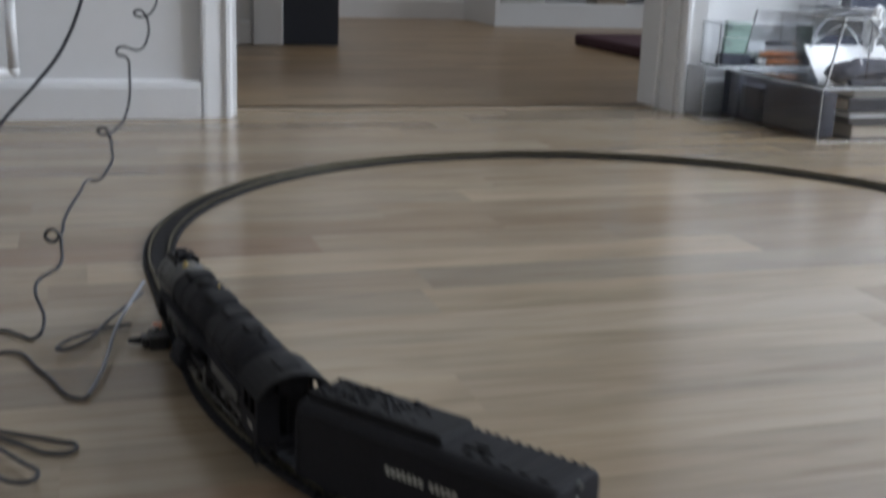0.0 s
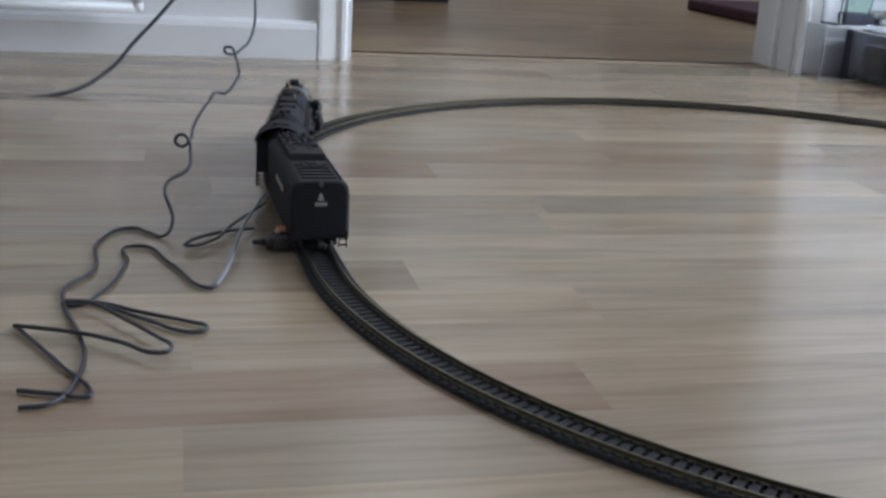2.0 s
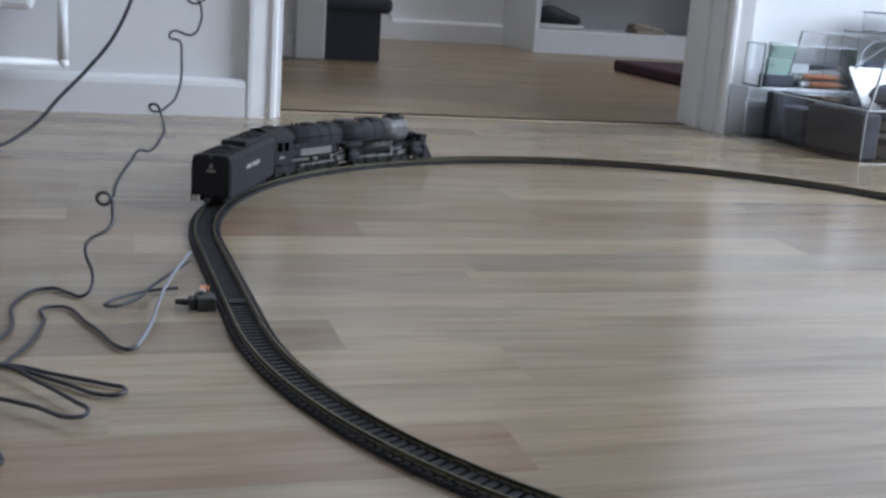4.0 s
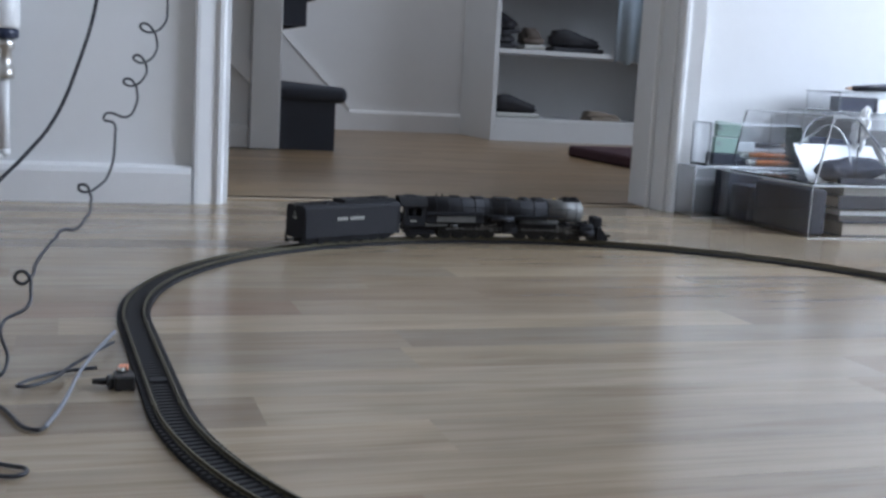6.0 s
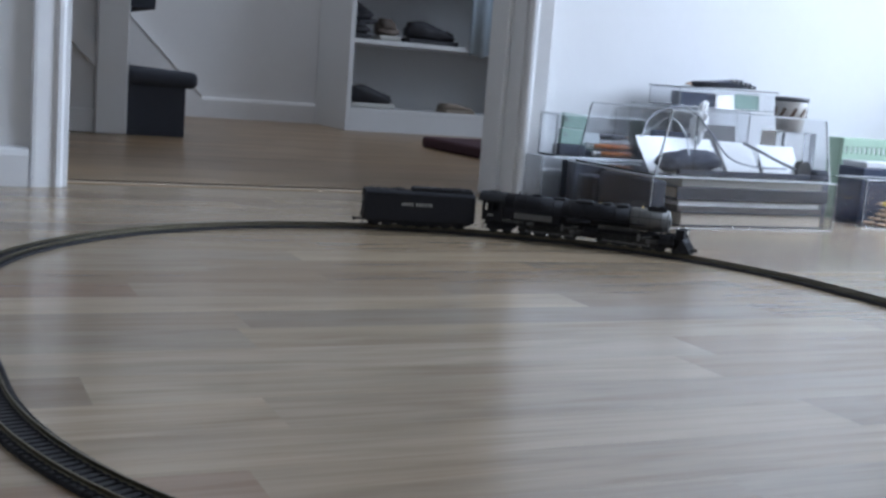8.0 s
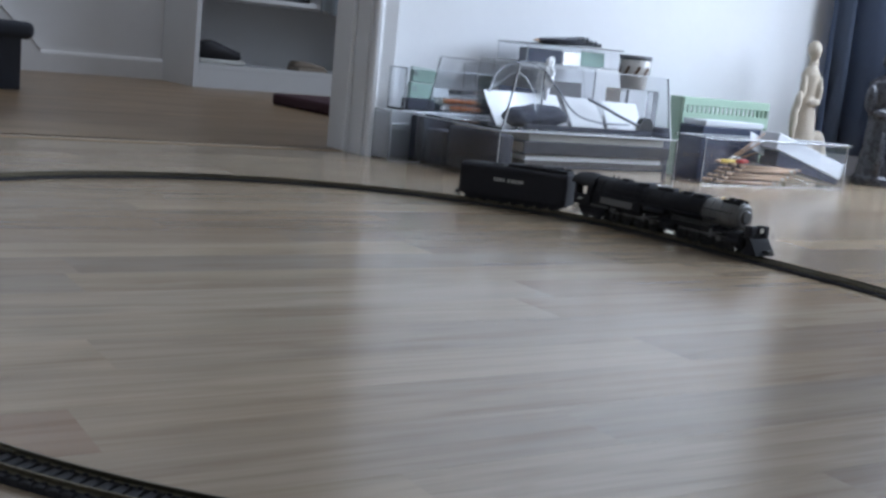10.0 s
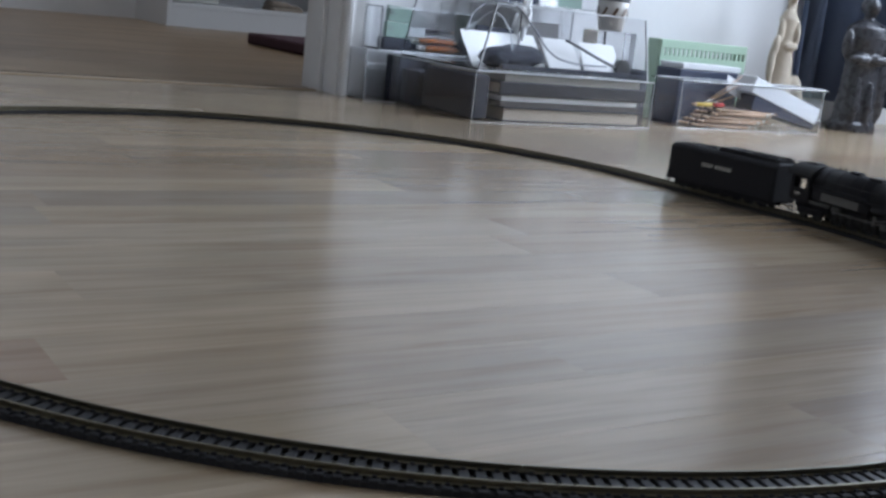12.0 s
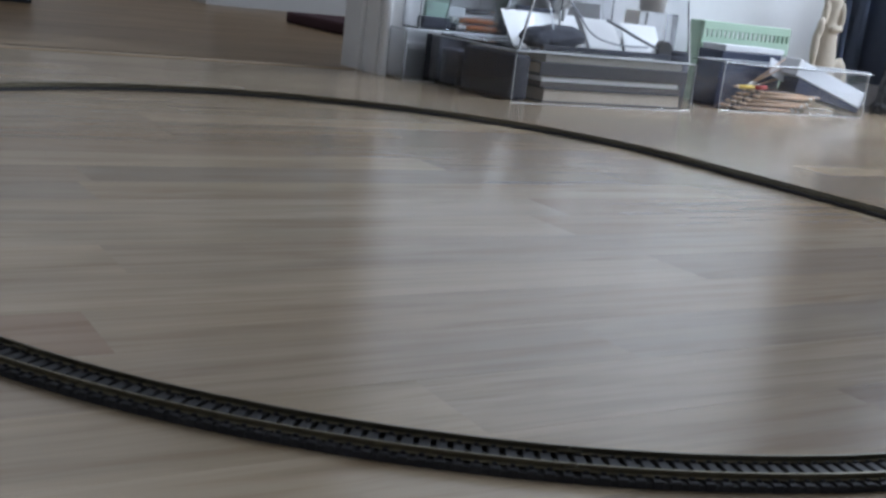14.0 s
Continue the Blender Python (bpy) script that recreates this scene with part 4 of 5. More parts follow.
        bm = box(B(), 0.030, 0.060, s * 0.0168 - 0.0008, s * 0.0168 + 0.0008, 0.0170, 0.0200, 0.0003)
        cyl(bm, (0.064, s * 0.0160, 0.0175), (0.074, s * 0.0160, 0.0175), 0.0024, seg=12)
        part("injector", bm, M["graphite"], t)
        bm = B()
        for z in (0.0050, 0.0085, 0.0120):
            box(bm, 0.004, 0.010, s * 0.0178 - 0.0012, s * 0.0178 + 0.0012, z, z + 0.0007)
        box(bm, 0.0038, 0.0044, s * 0.0190 - 0.0004, s * 0.0190 + 0.0004, 0.0045, 0.0180)
        box(bm, 0.0096, 0.0102, s * 0.0190 - 0.0004, s * 0.0190 + 0.0004, 0.0045, 0.0180)
        part("cab_step", bm, M["loco_top"], t)
    # domes, stack and fittings along the top
    sand = lambda x0, x1: box(B(), x0, x1, -0.0085, 0.0085, zc + 0.0110, zc + 0.0170, 0.0024, seg=3)
    part("sand_dome", sand(0.126, 0.150), M["loco_top"], t, "dark grey sand dome", True)
    part("sand_dome", sand(0.180, 0.197), M["loco_top"], t, "dark grey sand dome", True)
    part("steam_dome", lathe(B(), [(0.0075, 0), (0.0075, 0.004), (0.006, 0.0058), (0.002, 0.0064)], 18, Matrix.Translation((0.168, 0, zc + 0.0112))), M["loco_top"], t)
    bm = B()
    for x in (0.229, 0.2405):
        lathe(bm, [(0.0050, 0), (0.0042, 0.002), (0.0042, 0.0042), (0.0050, 0.0050), (0.0038, 0.0051), (0.0036, 0.003)], 16, Matrix.Translation((x, 0, zc + 0.0138)))
    box(bm, 0.222, 0.246, -0.0052, 0.0052, zc + 0.0132, zc + 0.0150, 0.001)
    part("chimney", bm, M["loco"], t, "black twin chimney")
    bm = box(B(), 0.222, 0.246, -0.0078, -0.0070, zc + 0.0128, zc + 0.0170)
    box(bm, 0.222, 0.246, 0.0070, 0.0078, zc + 0.0128, zc + 0.0170)
    part("smoke_lifter", bm, M["loco_top"], t)
    bm = B()
    for x in (0.048, 0.056):
        cyl(bm, (x, 0, zc + 0.0155), (x, 0, zc + 0.0188), 0.0013, seg=10)
    part("safety_valve", bm, M["loco_top"], t)
    part("generator", box(box(B(), 0.066, 0.078, -0.0046, 0.0046, zc + 0.0150, zc + 0.0178, 0.0008), 0.096, 0.112, -0.0075, 0.0075, zc + 0.0135, zc + 0.0170, 0.001), M["loco_top"], t)
    part("bell", lathe(B(), [(0.0022, 0), (0.0013, 0.002), (0.0004, 0.003)], 12, Matrix.Translation((0.2135, 0.0035, zc + 0.0144))), M["brass"], t, "small brass bell")
    part("whistle", cyl(B(), (0.1575, -0.004, zc + 0.0128), (0.1575, -0.004, zc + 0.0165), 0.0007, seg=8), M["brass"], t)
    # rear engine with the trailing truck: swings under the firebox
    bm = box(B(), 0.000, 0.100, -0.0058, 0.0058, 0.0155, 0.0170)
    box(bm, 0.034, 0.040, -0.0070, 0.0070, 0.0168, 0.0205)
    re_ = part("rear_engine", bm, M["loco"], t, "rear engine unit that swings under the firebox")
    bm = B()
    for s in (-1, 1):
        box(bm, -0.046, -0.010, s * 0.0112 - 0.0009, s * 0.0112 + 0.0009, 0.0048, 0.0105, 0.0005)
    box(bm, -0.050, -0.006, -0.0100, 0.0100, 0.0100, 0.0150)
    part("trailing_truck", bm, M["loco"], re_)
    first = None
    for x in (-0.038, -0.019):
        ob = wheelset("truck_wheelset", TR, re_, x, TR) if first is None else same_mesh(first, "truck_wheelset", re_, x)
        first = first or ob
        rollers.append((ob, TR, x, TR))
    engine_unit(re_, 0.006, "rear")
    # front engine: swings under the boiler
    bm = box(B(), 0.000, 0.074, -0.0060, 0.0060, 0.0155, 0.0188)
    box(bm, 0.074, 0.112, -0.0160, 0.0160, 0.0190, 0.0206, 0.0004)
    box(bm, 0.030, 0.044, -0.0075, 0.0075, 0.0185, 0.0225, 0.001)
    fe = part("front_engine", bm, M["loco"], t, "front engine unit that swings under the boiler")
    engine_unit(fe, 0.006, "front")
    first = None
    for x in (0.083, 0.105):
        ob = wheelset("truck_wheelset", TR, fe, x, TR) if first is None else same_mesh(first, "truck_wheelset", fe, x)
        first = first or ob
        rollers.append((ob, TR, x, TR))
    bm = prism(B(), [(0.110, 0.0025), (0.126, 0.0025), (0.1215, 0.0100), (0.1150, 0.0200), (0.110, 0.0200)], -0.0150, 0.0150)
    for i in range(7):
        y = -0.0132 + i * 0.0044
        box(bm, -0.0006, 0.0006, y - 0.0007, y + 0.0007, 0.0, 0.0165, m=pose(0.1262, 0, 0.0028, 0, -33, 0))
    part("pilot", bm, M["loco"], fe, "black slatted pilot")
    bm = B()
    for s in (-1, 1):
        box(bm, 0.104, 0.1155, s * 0.0095 - 0.0048, s * 0.0095 + 0.0048, 0.0205, 0.0330, 0.0016, seg=2)
        box(bm, 0.115, 0.1158, s * 0.0095 - 0.0036, s * 0.0095 + 0.0036, 0.0220, 0.0315)
    part("pump_shield", bm, M["loco"], fe, "black air pump shield")
    bm = cyl(B(), (0.106, 0, 0.0285), (0.1168, 0, 0.0285), 0.0036, seg=16)
    box(bm, 0.104, 0.114, -0.0026, 0.0026, 0.0205, 0.0260)
    part("headlight", bm, M["loco"], fe)
    part("headlight_lens", cyl(B(), (0.1166, 0, 0.0285), (0.1173, 0, 0.0285), 0.0029, seg=14), M["lens"], fe, "clear headlight lens")
    bm = B()
    for s in (-1, 1):
        cyl(bm, (0.1205, s * 0.0140, 0.0200), (0.1205, s * 0.0140, 0.0275), 0.0004, seg=6)
        cyl(bm, (0.1185, s * 0.0050, 0.0200), (0.1185, s * 0.0050, 0.0260), 0.0004, seg=6)
        cyl(bm, (0.074, s * 0.0155, 0.0206), (0.098, s * 0.0155, 0.0300), 0.0004, seg=6)
        box(bm, 0.076, 0.100, s * 0.0150 - 0.0020, s * 0.0150 + 0.0020, 0.0206, 0.0214)
    part("deck_rail", bm, M["loco_top"], fe)
    bm = box(B(), 0.120, 0.130, -0.0016, 0.0016, 0.0062, 0.0086, 0.0004)
    box(bm, 0.128, 0.132, -0.0026, 0.0026, 0.0052, 0.0094, 0.0008)
    part("coupler", bm, M["wheel"], fe, "metal knuckle coupler")
    return t, re_, fe


TENDER = tender()
LOCO, REAR, FRONT = locomotive()
REAR_X, FRONT_X = 0.054, 0.161     # origins of the two engine units along the locomotive

# ---- the clutter by the wall, right of the doorway ----


def tray_shell(t, w, d, h, th=0.003, lip=0.0, shadow=False):
    """A clear open box of five walls with edge glints painted as white strips, its front left bottom corner at the
    thing's origin.
    """
    part("base", box(B(), 0, w, 0, d, 0, th, 0.0006), M["acrylic"], t)
    part("wall", box(B(), 0, w, 0, th, th, h, 0.0006), M["acrylic"], t)
    part("wall", box(B(), 0, w, d - th, d, th, h, 0.0006), M["acrylic"], t)
    part("wall", box(B(), 0, th, th, d - th, th, h, 0.0006), M["acrylic"], t)
    part("wall", box(B(), w - th, w, th, d - th, th, h, 0.0006), M["acrylic"], t)
    if lip:
        for y0, y1 in ((-lip, 0.0), (d, d + lip)):
            part("lip", box(B(), -lip, w + lip, y0, y1, h - 0.003, h, 0.0008), M["acrylic"], t)
    for o in t.children:
        o.visible_shadow = shadow
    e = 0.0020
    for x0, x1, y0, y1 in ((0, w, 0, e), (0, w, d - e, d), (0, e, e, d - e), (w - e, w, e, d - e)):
        part("edge", box(B(), x0, x1, y0 - 0.0004, y1, h + 0.0001, h + 0.0016), M["edge_glint"], t, "white strip painted as the acrylic edge's glint")
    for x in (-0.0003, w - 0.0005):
        part("edge", box(B(), x, x + 0.0008, -0.0006, -0.0001, 0.0, h), M["edge_glint"], t, "white strip painted as the acrylic edge's glint")
    part("edge", box(B(), 0, w, -0.0006, -0.0001, 0.0004, 0.0014), M["edge_glint"], t, "white strip painted as the acrylic edge's glint")


def book(m, w, d, h, cover, label, pages=None, low=0.0025, high=0.0025):
    """A closed book lying flat, fore edge towards the front."""
    t = thing("book", label, "book", m, "stacked books by the wall")
    part("page_block", box(B(), 0.004, w - 0.004, 0.004, d - 0.003, low + 0.0001, h - high - 0.0001), pages or M["page"], t, "pale page block")
    bm = box(B(), 0, w, 0, d, 0, low, 0.0006)
    box(bm, 0, w, 0, d, h - high, h, 0.0006)
    box(bm, 0, w, d - 0.0028, d, low, h - high)
    part("cover", bm, cover, t)
    return t


book(pose(0.914, -0.312, 0.0024, 0, 0, 1), 0.302, 0.225, 0.0240, M["cover_navy"], "thick dark book lying flat with its pages to the front", None, 0.002, 0.003)
book(pose(0.908, -0.310, 0.0266, 0, 0, 1.5), 0.306, 0.23, 0.0188, M["cover_brown"], "brown grey book with white pages in the stack", M["paper"], 0.0085, 0.0025)
book(pose(1.216, -0.076, 0.0456, 0, 0, 181), 0.318, 0.232, 0.0202, M["cover_navy"], "navy book with its spine to the front")
book(pose(0.912, -0.309, 0.0660, 0, 0, 0.5), 0.300, 0.228, 0.0153, M["cover_navy"], "dark covered book on top of the stack", M["page_grey"], 0.001, 0.003)

tagged(link("pouch", box(B(), 0.858, 0.888, -0.306, -0.150, 0.0026, 0.074, 0.006, seg=3), M["dull_dark"], True), "dark pouch standing beside the books", "pouch")
book_bin = thing("acrylic_tray", "clear acrylic bin round a stack of books", "tray", pose(0.846, -0.3235, 0.0, 0, 0, 0.5))
tray_shell(book_bin, 0.380, 0.262, 0.0805, 0.0022)


def tapered_tray(t, w, d, h, lean, th=0.003):
    """A clear tray whose end walls lean inwards, with white strips painted as edge glints."""
    part("base", box(B(), 0, w, 0, d, 0, th, 0.0006), M["acrylic"], t)
    face = [(0, th), (w, th), (w - lean, h), (lean, h)]
    part("wall", prism(B(), face, 0, th), M["acrylic"], t)
    part("wall", prism(B(), face, d - th, d), M["acrylic"], t)
    part("wall", prism(B(), [(0, th), (th, th), (lean + th, h), (lean, h)], th, d - th), M["acrylic"], t)
    part("wall", prism(B(), [(w - th, th), (w, th), (w - lean, h), (w - lean - th, h)], th, d - th), M["acrylic"], t)
    for o in t.children:
        o.visible_shadow = False
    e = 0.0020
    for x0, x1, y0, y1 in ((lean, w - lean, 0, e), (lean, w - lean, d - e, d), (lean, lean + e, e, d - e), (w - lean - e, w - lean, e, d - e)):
        part("edge", box(B(), x0, x1, y0 - 0.0004, y1, h + 0.0001, h + 0.0018), M["edge_glint"], t, "white strip painted as the acrylic edge's glint")
    part("edge", prism(B(), [(0, 0), (e, 0), (lean + e, h), (lean, h)], -0.0007, -0.0001), M["edge_glint"], t, "white strip painted as the acrylic edge's glint")
    part("edge", prism(B(), [(w - e, 0), (w + 0.0006, 0), (w - lean + 0.0006, h), (w - lean - e, h)], -0.0007, -0.0001), M["edge_glint"], t, "white strip painted as the acrylic edge's glint")
    part("edge", box(B(), 0, w, -0.0007, -0.0001, 0.0004, 0.0014), M["edge_glint"], t, "white strip painted as the acrylic edge's glint")


organiser = thing("acrylic_tray", "clear acrylic desk tray on a stack of books", "tray", pose(0.855, -0.315, 0.0815, 0, 0, 1.2))
tapered_tray(organiser, 0.366, 0.235, 0.104, 0.022)
part("divider", box(B(), 0.073, 0.076, 0.0035, 0.231, 0.0035, 0.098, 0.0005), M["acrylic"], organiser).visible_shadow = False


def card(name, label, m, w, h, th, material, category="paper", skew=0.0):
    """A thin upright card; skew slides its top edge sideways."""
    bm = box(B(), 0, w, 0, th, 0, h, min(0.0006, th / 3))
    for v in bm.verts:
        v.co.x += skew * v.co.z / h
    ob = tagged(link(name, bm, material), label, category)
    ob.matrix_basis = m
    return ob


def lump(name, label, category, m, sx, sy, sz, material, rough=0.4, seed=0.0):
    """A soft crumpled thing."""
    bm = B()
    bmesh.ops.create_icosphere(bm, subdivisions=4, radius=1.0)
    for v in bm.verts:
        o = v.co + Vector((seed, seed * 0.7, -seed))
        k = 1 + rough * noise.noise(o * 2.1) + 0.5 * rough * noise.noise(o * 5.7)
        v.co = Vector((v.co.x * sx * k, v.co.y * sy * k, v.co.z * sz * k))
    low = min(v.co.z for v in bm.verts)
    for v in bm.verts:
        v.co.z -= low
    tagged(link(name, bm, material, True), label, category).matrix_basis = m


card("paper_sheet", "white sheet of paper leaning inside the clear tray", pose(0.876, -0.270, 0.0850, -30, 0, 1), 0.150, 0.064, 0.0008, M["paper"], skew=-0.013)
card("envelope", "folded white paper in the clear tray", pose(1.020, -0.287, 0.0855, -20, 1, -4), 0.066, 0.058, 0.002, M["paper"], skew=-0.020)
card("envelope", "grey white folded paper in the clear tray", pose(1.094, -0.288, 0.0850, -18, 1, 2), 0.082, 0.056, 0.002, M["paper"], skew=-0.012)
card("pencil_case", "long dark flat case along the tray's front", pose(0.905, -0.3085, 0.0850, 0, 0, 1.2), 0.275, 0.008, 0.009, M["dull_dark"], "case")
lump("soft_pouch", "crumpled dark fabric pouch in the clear tray", "pouch", pose(0.948, -0.282, 0.0848, 0, 0, 4), 0.058, 0.013, 0.0185, M["dull_dark"], 0.2, 1.7)
lump("soft_pouch", "small dark fabric bag in the clear tray", "pouch", pose(0.905, -0.284, 0.0848, 0, 0, -8), 0.026, 0.012, 0.016, M["dull_dark"], 0.2, 4.1)
tagged(link("tape_roll", cyl(cyl(B(), (1.176, -0.290, 0.0995), (1.176, -0.272, 0.0995), 0.0150, seg=28), (1.176, -0.2905, 0.0995), (1.176, -0.2715, 0.0995), 0.0065, seg=18), M["black"]), "small black roll of tape in the clear tray", "tape")
cable("thin_cable", [(0.853, -0.27, 0.140), (0.880, -0.25, 0.168), (0.915, -0.24, 0.186), (0.960, -0.24, 0.189), (0.998, -0.26, 0.150), (1.012, -0.292, 0.116), (1.05, -0.296, 0.104), (1.13, -0.297, 0.1015)], 0.0015, M["wire_grey"], "thin grey cable curling out of the clear tray", "cable")
# bright rim of a clear plastic film, painted as a white strand
cable("thin_cable", [(0.851, -0.268, 0.141), (0.872, -0.25, 0.145), (0.892, -0.25, 0.156), (0.905, -0.27, 0.172), (0.925, -0.285, 0.150), (0.935, -0.294, 0.108)], 0.0012, M["edge_glint"], "white strand painted as the glinting edge of clear film", "tube")
cable("strap", [(1.045, -0.284, 0.140), (1.075, -0.292, 0.128), (1.105, -0.296, 0.116), (1.150, -0.297, 0.1015)], 0.0026, M["cover_grey"], "grey strap lying over the papers", "strap")
# crumpled plastic wrapper, bright in the window light
lump("plastic_bag", "crumpled white plastic wrapper in the clear tray", "wrapper", pose(0.978, -0.238, 0.125, 0, 12, 0), 0.011, 0.010, 0.029, M["paper"], 0.75, 2.3)
card("folder", "smoky grey folder standing in the clear tray", pose(1.075, -0.128, 0.0850, -6, 0, 2), 0.085, 0.078, 0.004, M["smoke"], "folder")
card("folder", "dark folder standing in the clear tray", pose(0.985, -0.112, 0.0850, -4, 2, -3), 0.085, 0.062, 0.004, M["navy"], "folder")

# low dark boxes behind and left of the stack
tagged(link("storage_box", box(B(), 0.852, 0.985, -0.079, -0.030, 0.0027, 0.080, 0.002, seg=2), M["dull_dark"]), "smoky dark plastic storage box on the floor", "box")
tagged(link("storage_box", box(B(), 0.852, 0.888, -0.146, -0.090, 0.0026, 0.062, 0.003, seg=2), M["dull_dark"]), "low smoky plastic box inside the clear bin", "box")

pen_tray = thing("acrylic_tray", "clear acrylic pen tray on dark boxes", "tray", pose(0.806, -0.083, 0.0880, 0, 0, 0))
tray_shell(pen_tray, 0.183, 0.062, 0.073, 0.003)
base_tray = thing("acrylic_tray", "clear acrylic bin under the pen tray, half full of dark things", "tray", pose(0.783, -0.083, 0.0, 0, 0, 0))
tray_shell(base_tray, 0.2070, 0.062, 0.0860, 0.0025)


def note_block(m, label):
    t = thing("note_block", label, "notepad", m)
    part("pad", box(B(), 0, 0.047, 0, 0.010, 0, 0.0265, 0.0006), M["green"], t)
    part("pad", box(B(), 0.003, 0.050, 0.001, 0.011, 0.028, 0.0535, 0.0006), M["green"], t)
    bm = B()
    for z in (0.013, 0.040):
        for i in range(2):
            box(bm, 0.004, 0.012 - 0.003 * i, -0.0003, 0.001, z + 0.004 * i, z + 0.0022 + 0.004 * i)
    part("print_bar", bm, M["cover_grey"], t)


note_block(pose(0.820, -0.074, 0.1120, -4, 3, 2), "sage green note pads standing in the pen tray")


def pencil(m, length, paint, label, eraser=False, r=0.0036, metal="tyre"):
    t = thing("pencil", label, "pencil", m, "pencils in the clear trays")
    part("shaft", cyl(B(), (0.013, 0, 0), (length - 0.016, 0, 0), r, seg=6), paint, t)
    part("point", cyl(B(), (0.013, 0, 0), (0.001, 0, 0), r, 0.0005, seg=6), M["pencil_wood"], t)
    part("ferrule", cyl(B(), (length - 0.016, 0, 0), (length - 0.006, 0, 0), r * 1.02, seg=10), M[metal], t)
    part("eraser", cyl(B(), (length - 0.006, 0, 0), (length, 0, 0), r, seg=10), M["eraser"] if eraser else paint, t)
    return t


pencil(pose(0.983, -0.072, 0.0966, 0, 0, 178), 0.093, M["orange"], "orange pencil with a pale eraser in the pen tray", eraser=True, r=0.0046)
tagged(link("eraser_stack", box(B(), 0.815, 0.872, -0.078, -0.058, 0.0912, 0.1110, 0.003, seg=2), M["dull_dark"]), "dark erasers under the green note pads", "eraser")
pencil(pose(0.983, -0.060, 0.1085, 0, 0, 177), 0.100, M["orange"], "orange pencil lying in the pen tray", eraser=True, r=0.0046)
tagged(link("pen_bundle", cyl(cyl(B(), (0.878, -0.050, 0.0965), (0.983, -0.048, 0.0965), 0.0055, seg=12), (0.885, -0.040, 0.0965), (0.984, -0.038, 0.0965), 0.0055, seg=12), M["dull_dark"]), "dark pens lying in the pen tray", "pens")
pencil(pose(0.984, -0.046, 0.1265, 0, 1, 178), 0.085, M["pencil_dark"], "dark pencil lying in the pen tray", r=0.0046)
card("ruler", "clear white ruler lying in the pen tray", pose(0.874, -0.050, 0.1160, -70, 0, 0), 0.108, 0.024, 0.002, M["card"], "ruler")
card("glue_box", "small white box in the pen tray", pose(0.874, -0.062, 0.1140, 0, 0, 2), 0.034, 0.016, 0.010, M["card"], "box")

# clear case with dark things on top of the storage box, and the patterned cup
case = thing("clear_case", "clear plastic case of dark pens with a green label", "case", pose(1.028, -0.120, 0.1915, 0, 0, 0))
tray_shell(case, 0.218, 0.095, 0.032, 0.002)
part("lid", box(B(), -0.002, 0.220, -0.002, 0.097, 0.0335, 0.0355, 0.0006, m=pose(0, 0, 0, 0, -0.6, 0)), M["acrylic"], case, "clear lid, tilted")
drawer = thing("storage_case", "clear acrylic storage case behind the books", "box", pose(0.992, -0.0745, 0.0, 0, 0, 0))
tray_shell(drawer, 0.235, 0.05, 0.1885, 0.002)
part("lid", box(B(), 0, 0.235, 0, 0.05, 0.1897, 0.1912), M["acrylic"], drawer)
card("note_paper", "grey card folders standing in the acrylic case", pose(1.002, -0.05, 0.003), 0.21, 0.13, 0.012, M["cover_grey"])
card("pen_case", "dark pen case inside the clear case", pose(1.033, -0.112, 0.1940, 0, 0, 1), 0.080, 0.024, 0.024, M["navy"], "case")
card("label_card", "sage green label card in the clear case", pose(1.152, -0.1165, 0.1945, -6, 0, 0), 0.056, 0.026, 0.001, M["green"])
for i in range(5):
    pencil(pose(1.044 + 0.012 * i, -0.108 + 0.014 * i, 0.2315 + 0.0012 * (i % 2), 0, -6 + 1.1 * i, 2 - 2 * i), 0.120 + 0.006 * i, M["dull_dark"] if i % 2 else M["pencil_dark"], "dark pencil lying across the clear case", metal="rod")
card("foil_strip", "crumpled silver foil strip in the clear case", pose(1.112, -0.1165, 0.1945, -8, 0, 0), 0.038, 0.022, 0.001, M["tyre"], "foil")

cup = thing("cup", "white cup with a brown pattern by the wall", "cup", pose(1.268, -0.135, 0.0))
tagged(link("cup_stand", box(B(), 1.232, 1.312, -0.165, -0.10, 0.0, 0.160, 0.003), M["acrylic"]), "clear acrylic block box under the patterned cup", "box").visible_shadow = False
cup.location.z = 0.1605
part("bowl", lathe(B(), [(0.020, 0), (0.0235, 0.003), (0.027, 0.030), (0.030, 0.062), (0.0285, 0.0625), (0.025, 0.03), (0.018, 0.006)], 26), M["china"], cup)
part("rim_band", lathe(B(), [(0.0296, 0.0545), (0.0304, 0.0545), (0.0310, 0.0622), (0.0302, 0.0622)], 26), M["cover_grey"], cup, "dark rim band")
bm = B()
for i in range(9):
    a = 2 * math.pi * i / 9
    rr = 0.0283
    box(bm, -0.0026, 0.0026, -0.0006, 0.0004, -0.009, 0.009, m=Matrix.Translation((rr * math.cos(a), rr * math.sin(a), 0.034)) @ Matrix.Rotation(a + math.pi / 2, 4, "Z") @ Matrix.Rotation(0.5, 4, "Y"))
part("pattern", bm, M["mark"], cup, "brown leaf pattern")


